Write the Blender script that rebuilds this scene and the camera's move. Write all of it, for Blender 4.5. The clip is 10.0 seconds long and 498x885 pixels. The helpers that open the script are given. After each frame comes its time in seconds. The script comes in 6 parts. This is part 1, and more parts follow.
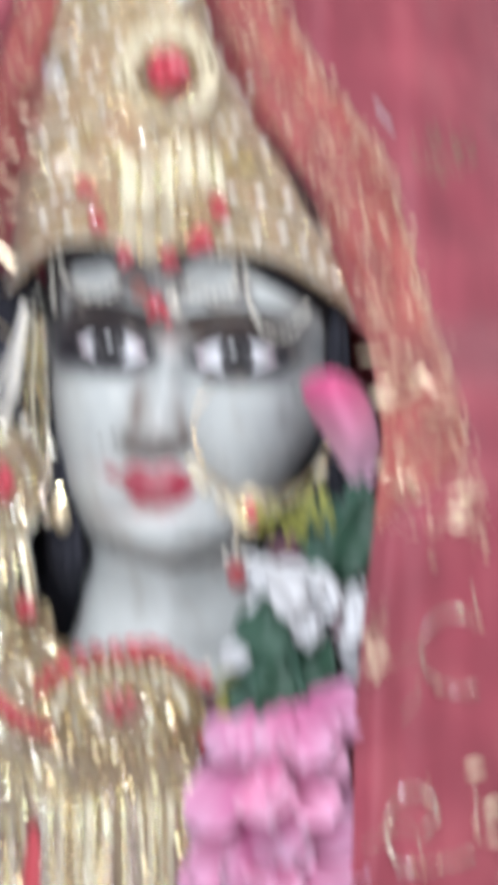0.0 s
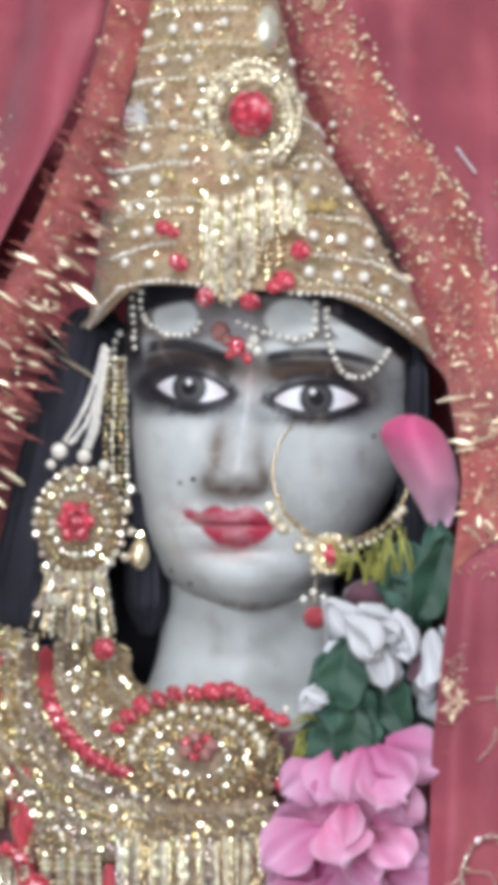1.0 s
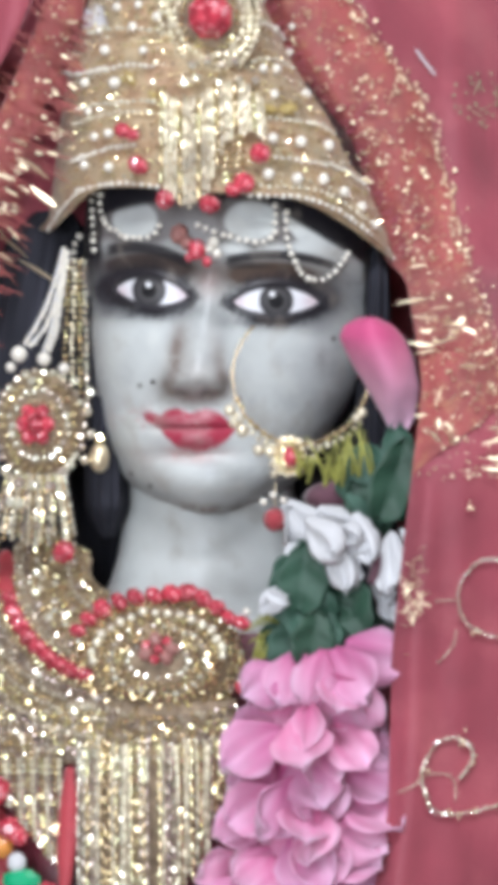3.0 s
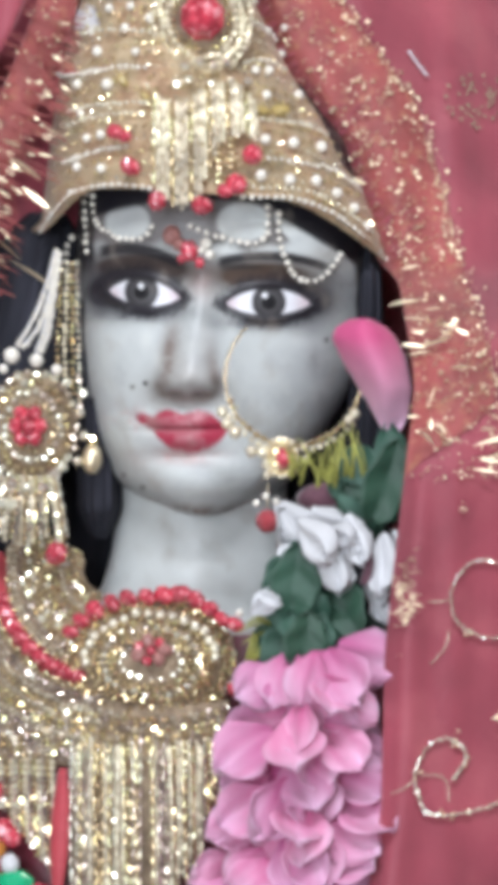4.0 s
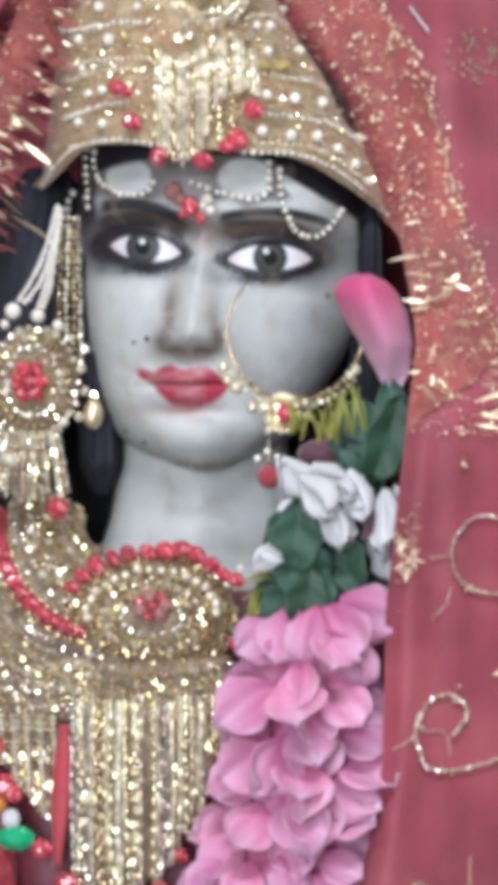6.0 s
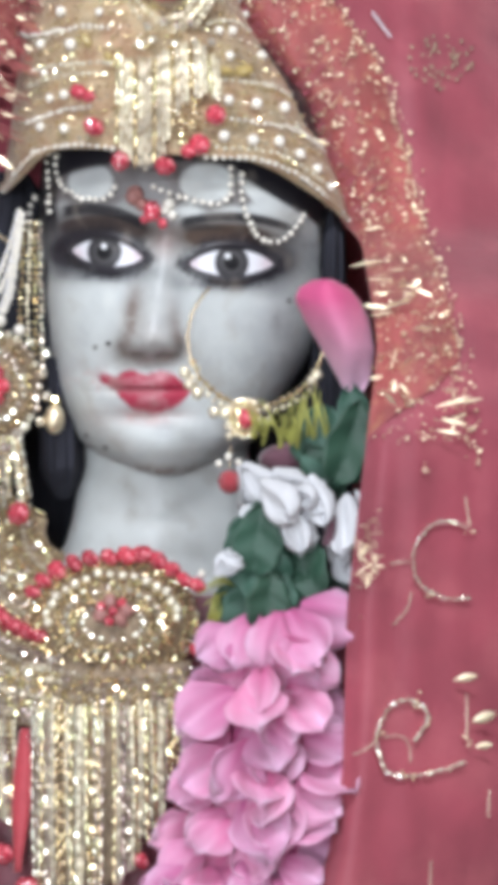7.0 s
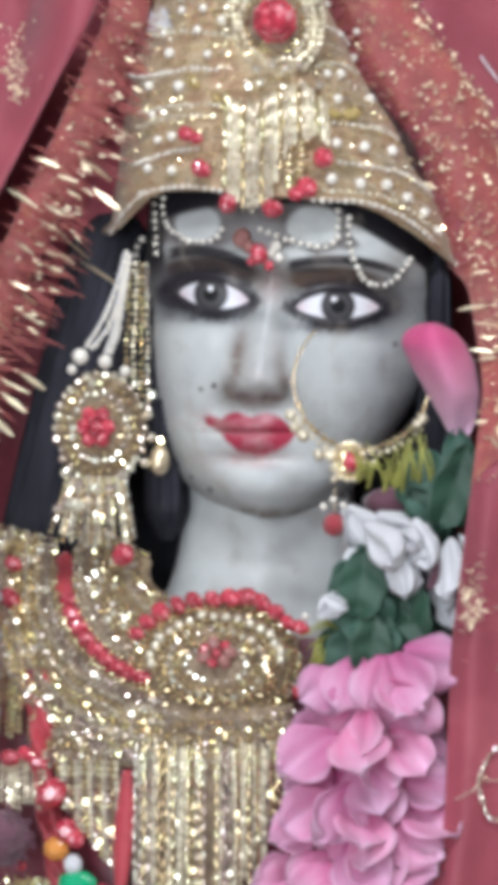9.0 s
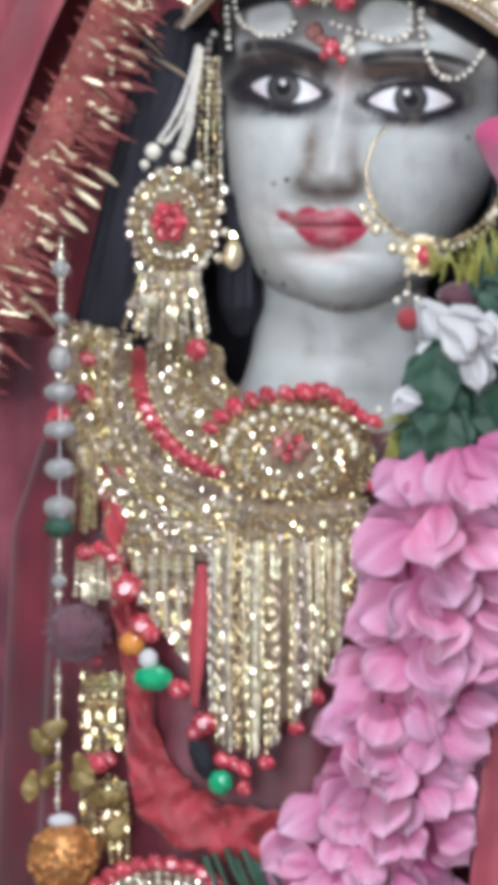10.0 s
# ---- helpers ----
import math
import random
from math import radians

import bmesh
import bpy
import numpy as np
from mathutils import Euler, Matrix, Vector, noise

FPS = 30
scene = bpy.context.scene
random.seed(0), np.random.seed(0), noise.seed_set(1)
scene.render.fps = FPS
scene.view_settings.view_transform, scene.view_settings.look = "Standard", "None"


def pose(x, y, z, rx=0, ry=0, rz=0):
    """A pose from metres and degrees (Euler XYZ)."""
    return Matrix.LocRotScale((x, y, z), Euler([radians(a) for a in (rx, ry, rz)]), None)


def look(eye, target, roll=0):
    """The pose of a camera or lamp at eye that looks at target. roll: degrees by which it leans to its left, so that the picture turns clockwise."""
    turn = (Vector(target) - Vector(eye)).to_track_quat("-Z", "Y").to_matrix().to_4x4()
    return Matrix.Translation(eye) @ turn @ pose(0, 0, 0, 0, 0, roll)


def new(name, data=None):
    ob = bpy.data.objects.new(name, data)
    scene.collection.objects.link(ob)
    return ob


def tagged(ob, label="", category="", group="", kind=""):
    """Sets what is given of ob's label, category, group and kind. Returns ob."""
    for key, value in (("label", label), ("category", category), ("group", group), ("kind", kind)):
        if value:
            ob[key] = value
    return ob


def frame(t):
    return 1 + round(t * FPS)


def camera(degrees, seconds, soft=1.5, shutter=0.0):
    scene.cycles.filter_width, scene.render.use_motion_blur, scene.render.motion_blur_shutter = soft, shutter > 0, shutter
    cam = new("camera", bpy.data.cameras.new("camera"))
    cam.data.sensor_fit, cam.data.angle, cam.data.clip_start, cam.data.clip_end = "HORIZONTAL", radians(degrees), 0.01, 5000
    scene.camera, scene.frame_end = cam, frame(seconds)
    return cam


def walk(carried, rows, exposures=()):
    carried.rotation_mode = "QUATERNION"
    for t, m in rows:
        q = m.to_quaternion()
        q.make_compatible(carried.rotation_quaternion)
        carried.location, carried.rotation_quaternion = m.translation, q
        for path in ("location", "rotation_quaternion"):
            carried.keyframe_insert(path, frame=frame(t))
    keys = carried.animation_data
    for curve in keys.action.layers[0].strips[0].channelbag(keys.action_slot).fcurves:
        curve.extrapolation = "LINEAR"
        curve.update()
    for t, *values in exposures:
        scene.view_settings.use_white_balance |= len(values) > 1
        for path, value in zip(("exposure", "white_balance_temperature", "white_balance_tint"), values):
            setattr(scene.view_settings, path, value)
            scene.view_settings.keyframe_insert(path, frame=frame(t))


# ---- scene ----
cam = camera(4.21, 10.0, soft=10.5, shutter=0.3)
# seconds, yaw, pitch, roll: the camera is held at one place and turns in the hand
PATH = [
    (0.00, -0.8368, 0.4242, 1.0337),
    (0.03, -0.7368, 0.9042, 0.9837),
    (0.07, -0.7368, 0.7242, 0.9337),
    (0.10, -0.8168, 0.4242, 0.8837),
    (0.30, -0.6000, 0.4000, 0.7500),
    (0.50, -0.3617, 0.4990, 0.6400),
    (1.00, -0.1717, 0.7875, 0.4866),
    (1.50, -0.3448, 0.3669, 0.6268),
    (2.00, -0.6114, -0.0929, 0.7000),
    (2.50, -0.4974, -0.0524, 0.5775),
    (4.00, -0.5731, -0.0296, 0.6239),
    (4.50, -0.6730, -0.0159, 0.5351),
    (5.00, -0.6851, -0.1935, 0.5013),
    (5.50, -0.4981, -0.1190, 0.5686),
    (6.00, -0.5625, -0.4048, 0.6059),
    (6.20, -0.7182, -0.5740, 0.7695),
    (7.30, -0.8486, -0.2140, 0.3395),
    (7.50, -0.6769, -0.1081, 0.2028),
    (8.00, -0.2526, 0.0274, 0.1321),
    (8.50, -0.2542, -0.0879, 0.1489),
    (9.00, -0.0000, 0.0000, 0.0000),
    (9.10, 0.1530, -0.0430, 0.0100),
    (9.20, 0.2300, -0.1200, 0.0200),
    (9.30, 0.3900, -0.1620, 0.0500),
    (9.40, 0.5000, -0.3000, 0.0800),
    (9.50, 0.6042, -0.4513, 0.0946),
    (9.60, 0.6300, -0.7090, 0.1300),
    (9.70, 0.6350, -1.0330, 0.1600),
    (9.80, 0.6700, -1.2810, 0.2000),
    (9.90, 0.6600, -1.5500, 0.2400),
    (10.00, 0.6188, -1.7371, 0.2777),
]
walk(cam, [(t, pose(0, -2.4, 1.2, 90 + p, r, w)) for t, w, p, r in PATH],
     [(0.0, 0.36), (0.2, 0.28), (0.5, 0.2), (1.0, 0.14), (1.5, 0.1), (2.0, 0.27), (4.0, 0.25), (4.5, 0.29), (5.5, 0.29), (6.0, 0.18), (7.5, 0.36), (8.0, 0.1), (9.0, 0.1), (10.0, 0.11)])

# ---- world and lights ----
world = bpy.data.worlds.new("world")
scene.world = world
world.use_nodes = True
wn = world.node_tree.nodes
sky = wn.new("ShaderNodeTexSky")
sky.sky_type, sky.sun_disc = "NISHITA", False
sky.sun_elevation, sky.sun_rotation = radians(35), radians(150)
wn["Background"].inputs["Strength"].default_value = 0.1
world.node_tree.links.new(sky.outputs["Color"], wn["Background"].inputs["Color"])


def area_lamp(name, m, sx, sy, watts, colour):
    data = bpy.data.lights.new(name, "AREA")
    data.shape, data.size, data.size_y, data.energy, data.color = "RECTANGLE", sx, sy, watts, colour
    ob = new(name, data)
    ob.matrix_world = m
    return ob


# unseen sources, assumed in order to give the frontal and overhead highlights
area_lamp("doorway_daylight", look((-0.9, -3.95, 1.3), (0, 0, 1.25)), 1.5, 2.0, 84, (0.83, 0.895, 1.0))
area_lamp("tube_light_lamp", look((0.12, -1.3, 2.6), (0, -0.1, 1.2)), 1.1, 0.08, 26, (0.86, 0.91, 1.0))

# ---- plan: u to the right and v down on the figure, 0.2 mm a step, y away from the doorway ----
U = 0.0002


def at(u, v, y=0.0):
    return Vector(((u - 441) * U, y, 1.2 - (v - 784) * U))


def curve1(points):
    """A smooth line through a few (v, value) pairs."""
    a = np.array(points, float)
    def value(v):
        lin = np.interp(v, a[:, 0], a[:, 1])
        soft = (np.interp(np.asarray(v) - 18, a[:, 0], a[:, 1]) + np.interp(np.asarray(v) + 18, a[:, 0], a[:, 1])) / 2
        return (lin + soft) / 2
    return value


# ---- materials ----
def material(name, base, rough=0.5, metal=0.0, var=0.15, scale=60.0, bump=0.1, bump_scale=400.0, coat=0.0, sheen=0.0,
             spots=None, random_tint=0.0, attribute="", stretch=(1, 1, 1), transmission=0.0, translucent=0.0, alpha=1.0, specular=0.5, hue=0.0):
    m = bpy.data.materials.new(name)
    m.use_nodes = True
    t = m.node_tree
    n, k = t.nodes, t.links
    b = n["Principled BSDF"]
    co = n.new("ShaderNodeTexCoord")
    mp = n.new("ShaderNodeMapping")
    mp.inputs["Scale"].default_value = stretch
    k.new(co.outputs["Object"], mp.inputs["Vector"])
    big = n.new("ShaderNodeTexNoise")
    big.inputs["Scale"].default_value, big.inputs["Detail"].default_value = scale, 6
    fine = n.new("ShaderNodeTexNoise")
    fine.inputs["Scale"].default_value, fine.inputs["Detail"].default_value = bump_scale, 4
    for x in (big, fine):
        k.new(mp.outputs["Vector"], x.inputs["Vector"])
    hsv = n.new("ShaderNodeHueSaturation")
    if attribute:
        src = n.new("ShaderNodeAttribute")
        src.attribute_name = attribute
        k.new(src.outputs["Color"], hsv.inputs["Color"])
    else:
        hsv.inputs["Color"].default_value = (*base, 1)
    mr = n.new("ShaderNodeMapRange")
    mr.inputs["From Min"].default_value, mr.inputs["From Max"].default_value = 0.3, 0.7
    mr.inputs["To Min"].default_value, mr.inputs["To Max"].default_value = 1 - var, 1 + var
    k.new(big.outputs["Fac"], mr.inputs["Value"])
    out = mr.outputs["Result"]
    if random_tint:
        oi = n.new("ShaderNodeObjectInfo")
        gi = n.new("ShaderNodeNewGeometry")
        ad = n.new("ShaderNodeMath")
        ad.operation = "ADD"
        k.new(oi.outputs["Random"], ad.inputs[0])
        k.new(gi.outputs["Random Per Island"], ad.inputs[1])
        r2 = n.new("ShaderNodeMapRange")
        r2.inputs["From Max"].default_value = 2.0
        r2.inputs["To Min"].default_value, r2.inputs["To Max"].default_value = 1 - random_tint, 1 + random_tint
        k.new(ad.outputs[0], r2.inputs["Value"])
        mu = n.new("ShaderNodeMath")
        mu.operation = "MULTIPLY"
        k.new(out, mu.inputs[0])
        k.new(r2.outputs["Result"], mu.inputs[1])
        out = mu.outputs[0]
        if hue:
            rh = n.new("ShaderNodeMapRange")
            rh.inputs["From Max"].default_value = 2.0
            rh.inputs["To Min"].default_value, rh.inputs["To Max"].default_value = 0.5 - hue, 0.5 + hue
            k.new(ad.outputs[0], rh.inputs["Value"])
            k.new(rh.outputs["Result"], hsv.inputs["Hue"])
    k.new(out, hsv.inputs["Value"])
    colour = hsv.outputs["Color"]
    if spots:
        sp = n.new("ShaderNodeTexNoise")
        sp.inputs["Scale"].default_value, sp.inputs["Detail"].default_value = spots[1], 8
        k.new(mp.outputs["Vector"], sp.inputs["Vector"])
        ra = n.new("ShaderNodeMapRange")
        ra.inputs["From Min"].default_value, ra.inputs["From Max"].default_value = spots[2], spots[3]
        ra.inputs["To Max"].default_value = spots[4]
        k.new(sp.outputs["Fac"], ra.inputs["Value"])
        mx = n.new("ShaderNodeMix")
        mx.data_type = "RGBA"
        k.new(ra.outputs["Result"], mx.inputs["Factor"])
        k.new(colour, mx.inputs["A"])
        mx.inputs["B"].default_value = (*spots[0], 1)
        colour = mx.outputs["Result"]
    k.new(colour, b.inputs["Base Color"])
    b.inputs["Roughness"].default_value, b.inputs["Metallic"].default_value = rough, metal
    b.inputs["Coat Weight"].default_value, b.inputs["Sheen Weight"].default_value = coat, sheen
    b.inputs["Specular IOR Level"].default_value = specular
    b.inputs["Coat Roughness"].default_value = 0.12
    b.inputs["Transmission Weight"].default_value, b.inputs["Alpha"].default_value = transmission, alpha
    if bump:
        bp = n.new("ShaderNodeBump")
        bp.inputs["Strength"].default_value, bp.inputs["Distance"].default_value = bump, 0.0006
        k.new(fine.outputs["Fac"], bp.inputs["Height"])
        k.new(bp.outputs["Normal"], b.inputs["Normal"])
    if translucent:
        tr = n.new("ShaderNodeBsdfTranslucent")
        k.new(colour, tr.inputs["Color"])
        ms = n.new("ShaderNodeMixShader")
        ms.inputs[0].default_value = translucent
        k.new(b.outputs[0], ms.inputs[1])
        k.new(tr.outputs[0], ms.inputs[2])
        k.new(ms.outputs[0], n["Material Output"].inputs["Surface"])
    return m


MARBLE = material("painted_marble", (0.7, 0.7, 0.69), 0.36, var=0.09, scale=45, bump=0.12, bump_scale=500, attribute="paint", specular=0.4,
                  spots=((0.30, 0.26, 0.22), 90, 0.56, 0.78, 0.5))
HAIR = material("black_hair", (0.031, 0.031, 0.041), 0.9, var=0.4, scale=120, bump=0.5, bump_scale=900, stretch=(1, 1, 0.08), specular=0.25)
CLOTH = material("crimson_silk", (0.31, 0.05, 0.075), 0.6, var=0.3, scale=22, bump=0.5, bump_scale=500, sheen=0.4,
                 spots=((0.43, 0.10, 0.12), 40, 0.48, 0.7, 0.6))
NET = material("sheer_red_net", (0.32, 0.062, 0.058), 0.5, var=0.25, scale=70, bump=0.5, bump_scale=2400, sheen=0.35,
               spots=((0.46, 0.20, 0.11), 260, 0.54, 0.68, 0.6))
GOLD = material("gold_bead", (0.90, 0.74, 0.47), 0.13, 0.9, var=0.2, scale=300, bump=0.0, random_tint=0.6, hue=0.02)
PALE_GOLD = material("pale_gold_bugle", (0.90, 0.81, 0.62), 0.2, 0.5, var=0.2, scale=200, bump=0.1, bump_scale=900, random_tint=0.35, hue=0.012)
FOIL = material("gold_foil", (0.97, 0.82, 0.58), 0.38, 0.85, var=0.15, scale=200, bump=0.1)
LAME = material("gold_lame_cloth", (0.30, 0.22, 0.145), 0.5, 0.3, var=0.4, scale=160, bump=0.8, bump_scale=1300,
                spots=((0.17, 0.11, 0.075), 220, 0.5, 0.66, 0.75))
BROCADE = material("amber_brocade_cloth", (0.56, 0.42, 0.26), 0.45, 0.15, var=0.4, scale=90, bump=0.9, bump_scale=1500, sheen=0.2,
                   spots=((0.33, 0.17, 0.10), 90, 0.46, 0.64, 0.75))
CHAIN = material("pale_metal_bead", (0.92, 0.86, 0.70), 0.25, 0.5, var=0.15, scale=200, bump=0.0, random_tint=0.4, hue=0.02)
PEARL = material("pearl", (0.86, 0.81, 0.72), 0.14, var=0.06, scale=100, bump=0.0, coat=0.8, random_tint=0.15, hue=0.01)
CRYSTAL = material("rhinestone", (0.92, 0.83, 0.70), 0.1, 0.75, var=0.1, scale=300, bump=0.0, random_tint=0.6, hue=0.08)
# pale pink patches in the colour stand in for glints on the facets
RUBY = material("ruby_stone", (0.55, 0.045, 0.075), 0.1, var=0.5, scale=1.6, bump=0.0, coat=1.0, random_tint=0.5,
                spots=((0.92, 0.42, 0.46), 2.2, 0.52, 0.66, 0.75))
PINK = material("pink_petal_cloth", (0.84, 0.26, 0.49), 0.55, var=0.14, scale=40, bump=0.2, bump_scale=1500, sheen=0.2, translucent=0.2, random_tint=0.2,
                attribute="paint", hue=0.015)
LEAF = material("green_leaf_cloth", (0.042, 0.105, 0.07), 0.5, var=0.35, scale=70, bump=0.3, bump_scale=900, random_tint=0.45, translucent=0.12, hue=0.02)
SHAWL = material("maroon_shawl_cloth", (0.14, 0.025, 0.045), 0.7, var=0.4, scale=26, bump=0.5, bump_scale=500, sheen=0.4,
                 spots=((0.36, 0.08, 0.11), 26, 0.5, 0.66, 0.8))
OLD_LEAF = material("dull_gold_leaf", (0.30, 0.21, 0.08), 0.45, 0.3, var=0.4, scale=200, bump=0.4, bump_scale=900, random_tint=0.3)
DULL = material("dull_rose_stone", (0.38, 0.17, 0.15), 0.4, var=0.35, scale=2, bump=0.0)
AMBER = material("amber_stone", (0.46, 0.34, 0.12), 0.3, var=0.3, scale=300, bump=0.0, coat=0.6)
SPRIG = material("yellow_green_sprig", (0.36, 0.36, 0.09), 0.5, var=0.3, scale=150, bump=0.2, random_tint=0.3)
WHITE = material("white_flower_cloth", (0.8, 0.8, 0.82), 0.6, var=0.06, scale=90, bump=0.2, bump_scale=1500, translucent=0.2)
THREAD = material("white_thread", (0.75, 0.75, 0.78), 0.6, var=0.1, scale=300, bump=0.4, bump_scale=2500, stretch=(1, 1, 0.2))
GREEN = material("green_stone", (0.0, 0.42, 0.19), 0.15, var=0.15, scale=200, bump=0.0, coat=1.0)
ORANGE = material("orange_stone", (0.75, 0.3, 0.07), 0.2, var=0.2, scale=200, bump=0.0, coat=0.6)
PLUM = material("plum_velvet", (0.15, 0.06, 0.085), 0.8, var=0.3, scale=150, bump=0.8, bump_scale=900, sheen=0.4)
DRESS = material("dark_crimson_satin", (0.17, 0.022, 0.04), 0.5, var=0.35, scale=30, bump=0.2, bump_scale=900, sheen=0.2,
                 spots=((0.07, 0.03, 0.035), 22, 0.48, 0.62, 0.7))
SATIN = material("red_satin", (0.42, 0.04, 0.055), 0.55, var=0.3, scale=60, bump=0.5, bump_scale=260, sheen=0.3)
PLASTER = material("tan_wall_stone", (0.36, 0.325, 0.29), 0.8, var=0.12, scale=5, bump=0.3, bump_scale=60)
STONE = material("grey_floor_stone", (0.3, 0.28, 0.26), 0.5, var=0.15, scale=8, bump=0.2, bump_scale=80)


# ---- mesh helpers ----
def mesh_from(name, verts, faces, smooth=True):
    me = bpy.data.meshes.new(name)
    me.from_pydata([tuple(v) for v in verts], [], [tuple(f) for f in faces])
    if smooth:
        me.polygons.foreach_set("use_smooth", [True] * len(me.polygons))
    me.update()
    return me


def thing(name, label, category, group="", place=(0, 0, 0)):
    ob = new(name)
    ob.location = place
    ob.empty_display_size = 0.01
    return tagged(ob, label, category, group)


def part(name, me, mat, parent=None, label="", kind=""):
    """Links a mesh (or a bmesh) as one object under a thing or a part; its coordinates are the world's."""
    if isinstance(me, bmesh.types.BMesh):
        bm, me = me, bpy.data.meshes.new(name)
        for f in bm.faces:
            f.smooth = True
        bm.to_mesh(me)
        bm.free()
    if not me.materials:
        me.materials.append(mat)
    ob = new(name, me)
    if parent:
        ob.parent = parent
        ob.matrix_parent_inverse = Matrix.Translation(-(parent.location if parent.parent is None else Vector((0, 0, 0))))
    return tagged(ob, label, "", "", kind)


def ball(r, segs=10, rings=7, squash=(1, 1, 1)):
    verts, faces = [(0, 0, r)], []
    for i in range(1, rings):
        a = math.pi * i / rings
        verts += [(r * math.sin(a) * math.cos(2 * math.pi * j / segs), r * math.sin(a) * math.sin(2 * math.pi * j / segs), r * math.cos(a)) for j in range(segs)]
    verts.append((0, 0, -r))
    last = len(verts) - 1
    for j in range(segs):
        faces.append((0, 1 + j, 1 + (j + 1) % segs))
        b = 1 + (rings - 2) * segs
        faces.append((b + (j + 1) % segs, b + j, last))
    for i in range(rings - 2):
        for j in range(segs):
            p, q = 1 + i * segs + j, 1 + i * segs + (j + 1) % segs
            faces.append((p, p + segs, q + segs, q))
    return [(x * squash[0], y * squash[1], z * squash[2]) for x, y, z in verts], faces


class Joined:
    """Collects many small solids into one mesh."""
    def __init__(self):
        self.verts, self.faces = [], []

    def add(self, shape, m):
        base = len(self.verts)
        self.verts += [tuple(m @ Vector(v)) for v in shape[0]]
        self.faces += [tuple(base + i for i in f) for f in shape[1]]

    def mesh(self, name, smooth=True):
        return mesh_from(name, self.verts, self.faces, smooth)


def spun(rnd):
    return Euler((rnd.uniform(0, 6.28), rnd.uniform(0, 6.28), rnd.uniform(0, 6.28))).to_matrix().to_4x4()


SEED = ball(1, 6, 4)
ROUND = ball(1, 10, 7)


def gem_shape(sides=8, table=0.55, crown=0.55):
    """A cut stone that faces the doorway (-y), one across."""
    verts, faces = [], []
    for r, y in ((1.0, 0.25), (1.0, -0.1), (0.84, -crown * 0.55), (0.62, -crown * 0.95), (table * 0.72, -crown * 1.1)):
        verts += [(r * math.cos(2 * math.pi * (j + 0.5) / sides), y, r * math.sin(2 * math.pi * (j + 0.5) / sides)) for j in range(sides)]
    for i in range(4):
        for j in range(sides):
            p, q = i * sides + j, i * sides + (j + 1) % sides
            faces.append((p, q, q + sides, p + sides))
    faces.append(tuple(range(4 * sides, 5 * sides)))
    faces.append(tuple(reversed(range(sides))))
    return verts, faces


GEM = gem_shape()
GEM_MESH = {}


def shared(shape, key, mat, smooth):
    if key not in GEM_MESH:
        GEM_MESH[key] = mesh_from(key, *shape, smooth)
        GEM_MESH[key].materials.append(mat)
    return GEM_MESH[key]


def piece(name, me, parent, place, sx, sz=None, turn=0.0, sy=None, label=""):
    """One stone or pearl on a shared mesh, sized in steps of the plan."""
    ob = new(name, me)
    sz = sx if sz is None else sz
    sy = (sx + sz) / 2 if sy is None else sy
    ob.parent = parent
    ob.matrix_parent_inverse = Matrix.Translation(-parent.location)
    ob.matrix_basis = Matrix.LocRotScale(place, Euler((0.25 * math.sin(turn * 1.7 + sx), radians(turn), 0.25 * math.sin(turn * 2.3 + 2 * sx))), (sx * U, sy * U, sz * U))
    return tagged(ob, label)


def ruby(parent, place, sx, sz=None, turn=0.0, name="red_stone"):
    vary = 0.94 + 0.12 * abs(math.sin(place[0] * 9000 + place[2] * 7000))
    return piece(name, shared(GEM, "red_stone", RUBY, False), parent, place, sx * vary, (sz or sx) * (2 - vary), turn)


def pearl(parent, place, r, name="pearl"):
    return piece(name, shared(ROUND, "pearl", PEARL, True), parent, place, r)


def grid(rows, cols, f, closed=False):
    verts = [f(i / (rows - 1), j / (cols - 1 if not closed else cols)) for i in range(rows) for j in range(cols)]
    faces = []
    for i in range(rows - 1):
        for j in range(cols if closed else cols - 1):
            k = (j + 1) % cols
            faces.append((i * cols + j, i * cols + k, (i + 1) * cols + k, (i + 1) * cols + j))
    return verts, faces


def solid_sheet(name, rows, cols, f, thick):
    """A curved sheet with a real thickness."""
    v, fs = grid(rows, cols, f)
    n = len(v)
    nv = [Vector((0, 0, 0)) for _ in v]
    for q in fs:
        nn = (Vector(v[q[1]]) - Vector(v[q[0]])).cross(Vector(v[q[3]]) - Vector(v[q[0]]))
        for i in q:
            nv[i] += nn
    back = [Vector(a) + b.normalized() * thick for a, b in zip(v, nv)]
    faces = list(fs) + [tuple(n + i for i in reversed(q)) for q in fs]
    edge = [j for j in range(cols)] + [i * cols + cols - 1 for i in range(1, rows)] + [(rows - 1) * cols + j for j in range(cols - 2, -1, -1)] + [i * cols for i in range(rows - 2, 0, -1)]
    for a, b in zip(edge, edge[1:] + edge[:1]):
        faces.append((b, a, n + a, n + b))
    me = mesh_from(name, list(v) + back, faces)
    for p in me.polygons[2 * len(fs):]:
        p.use_smooth = False
    return me


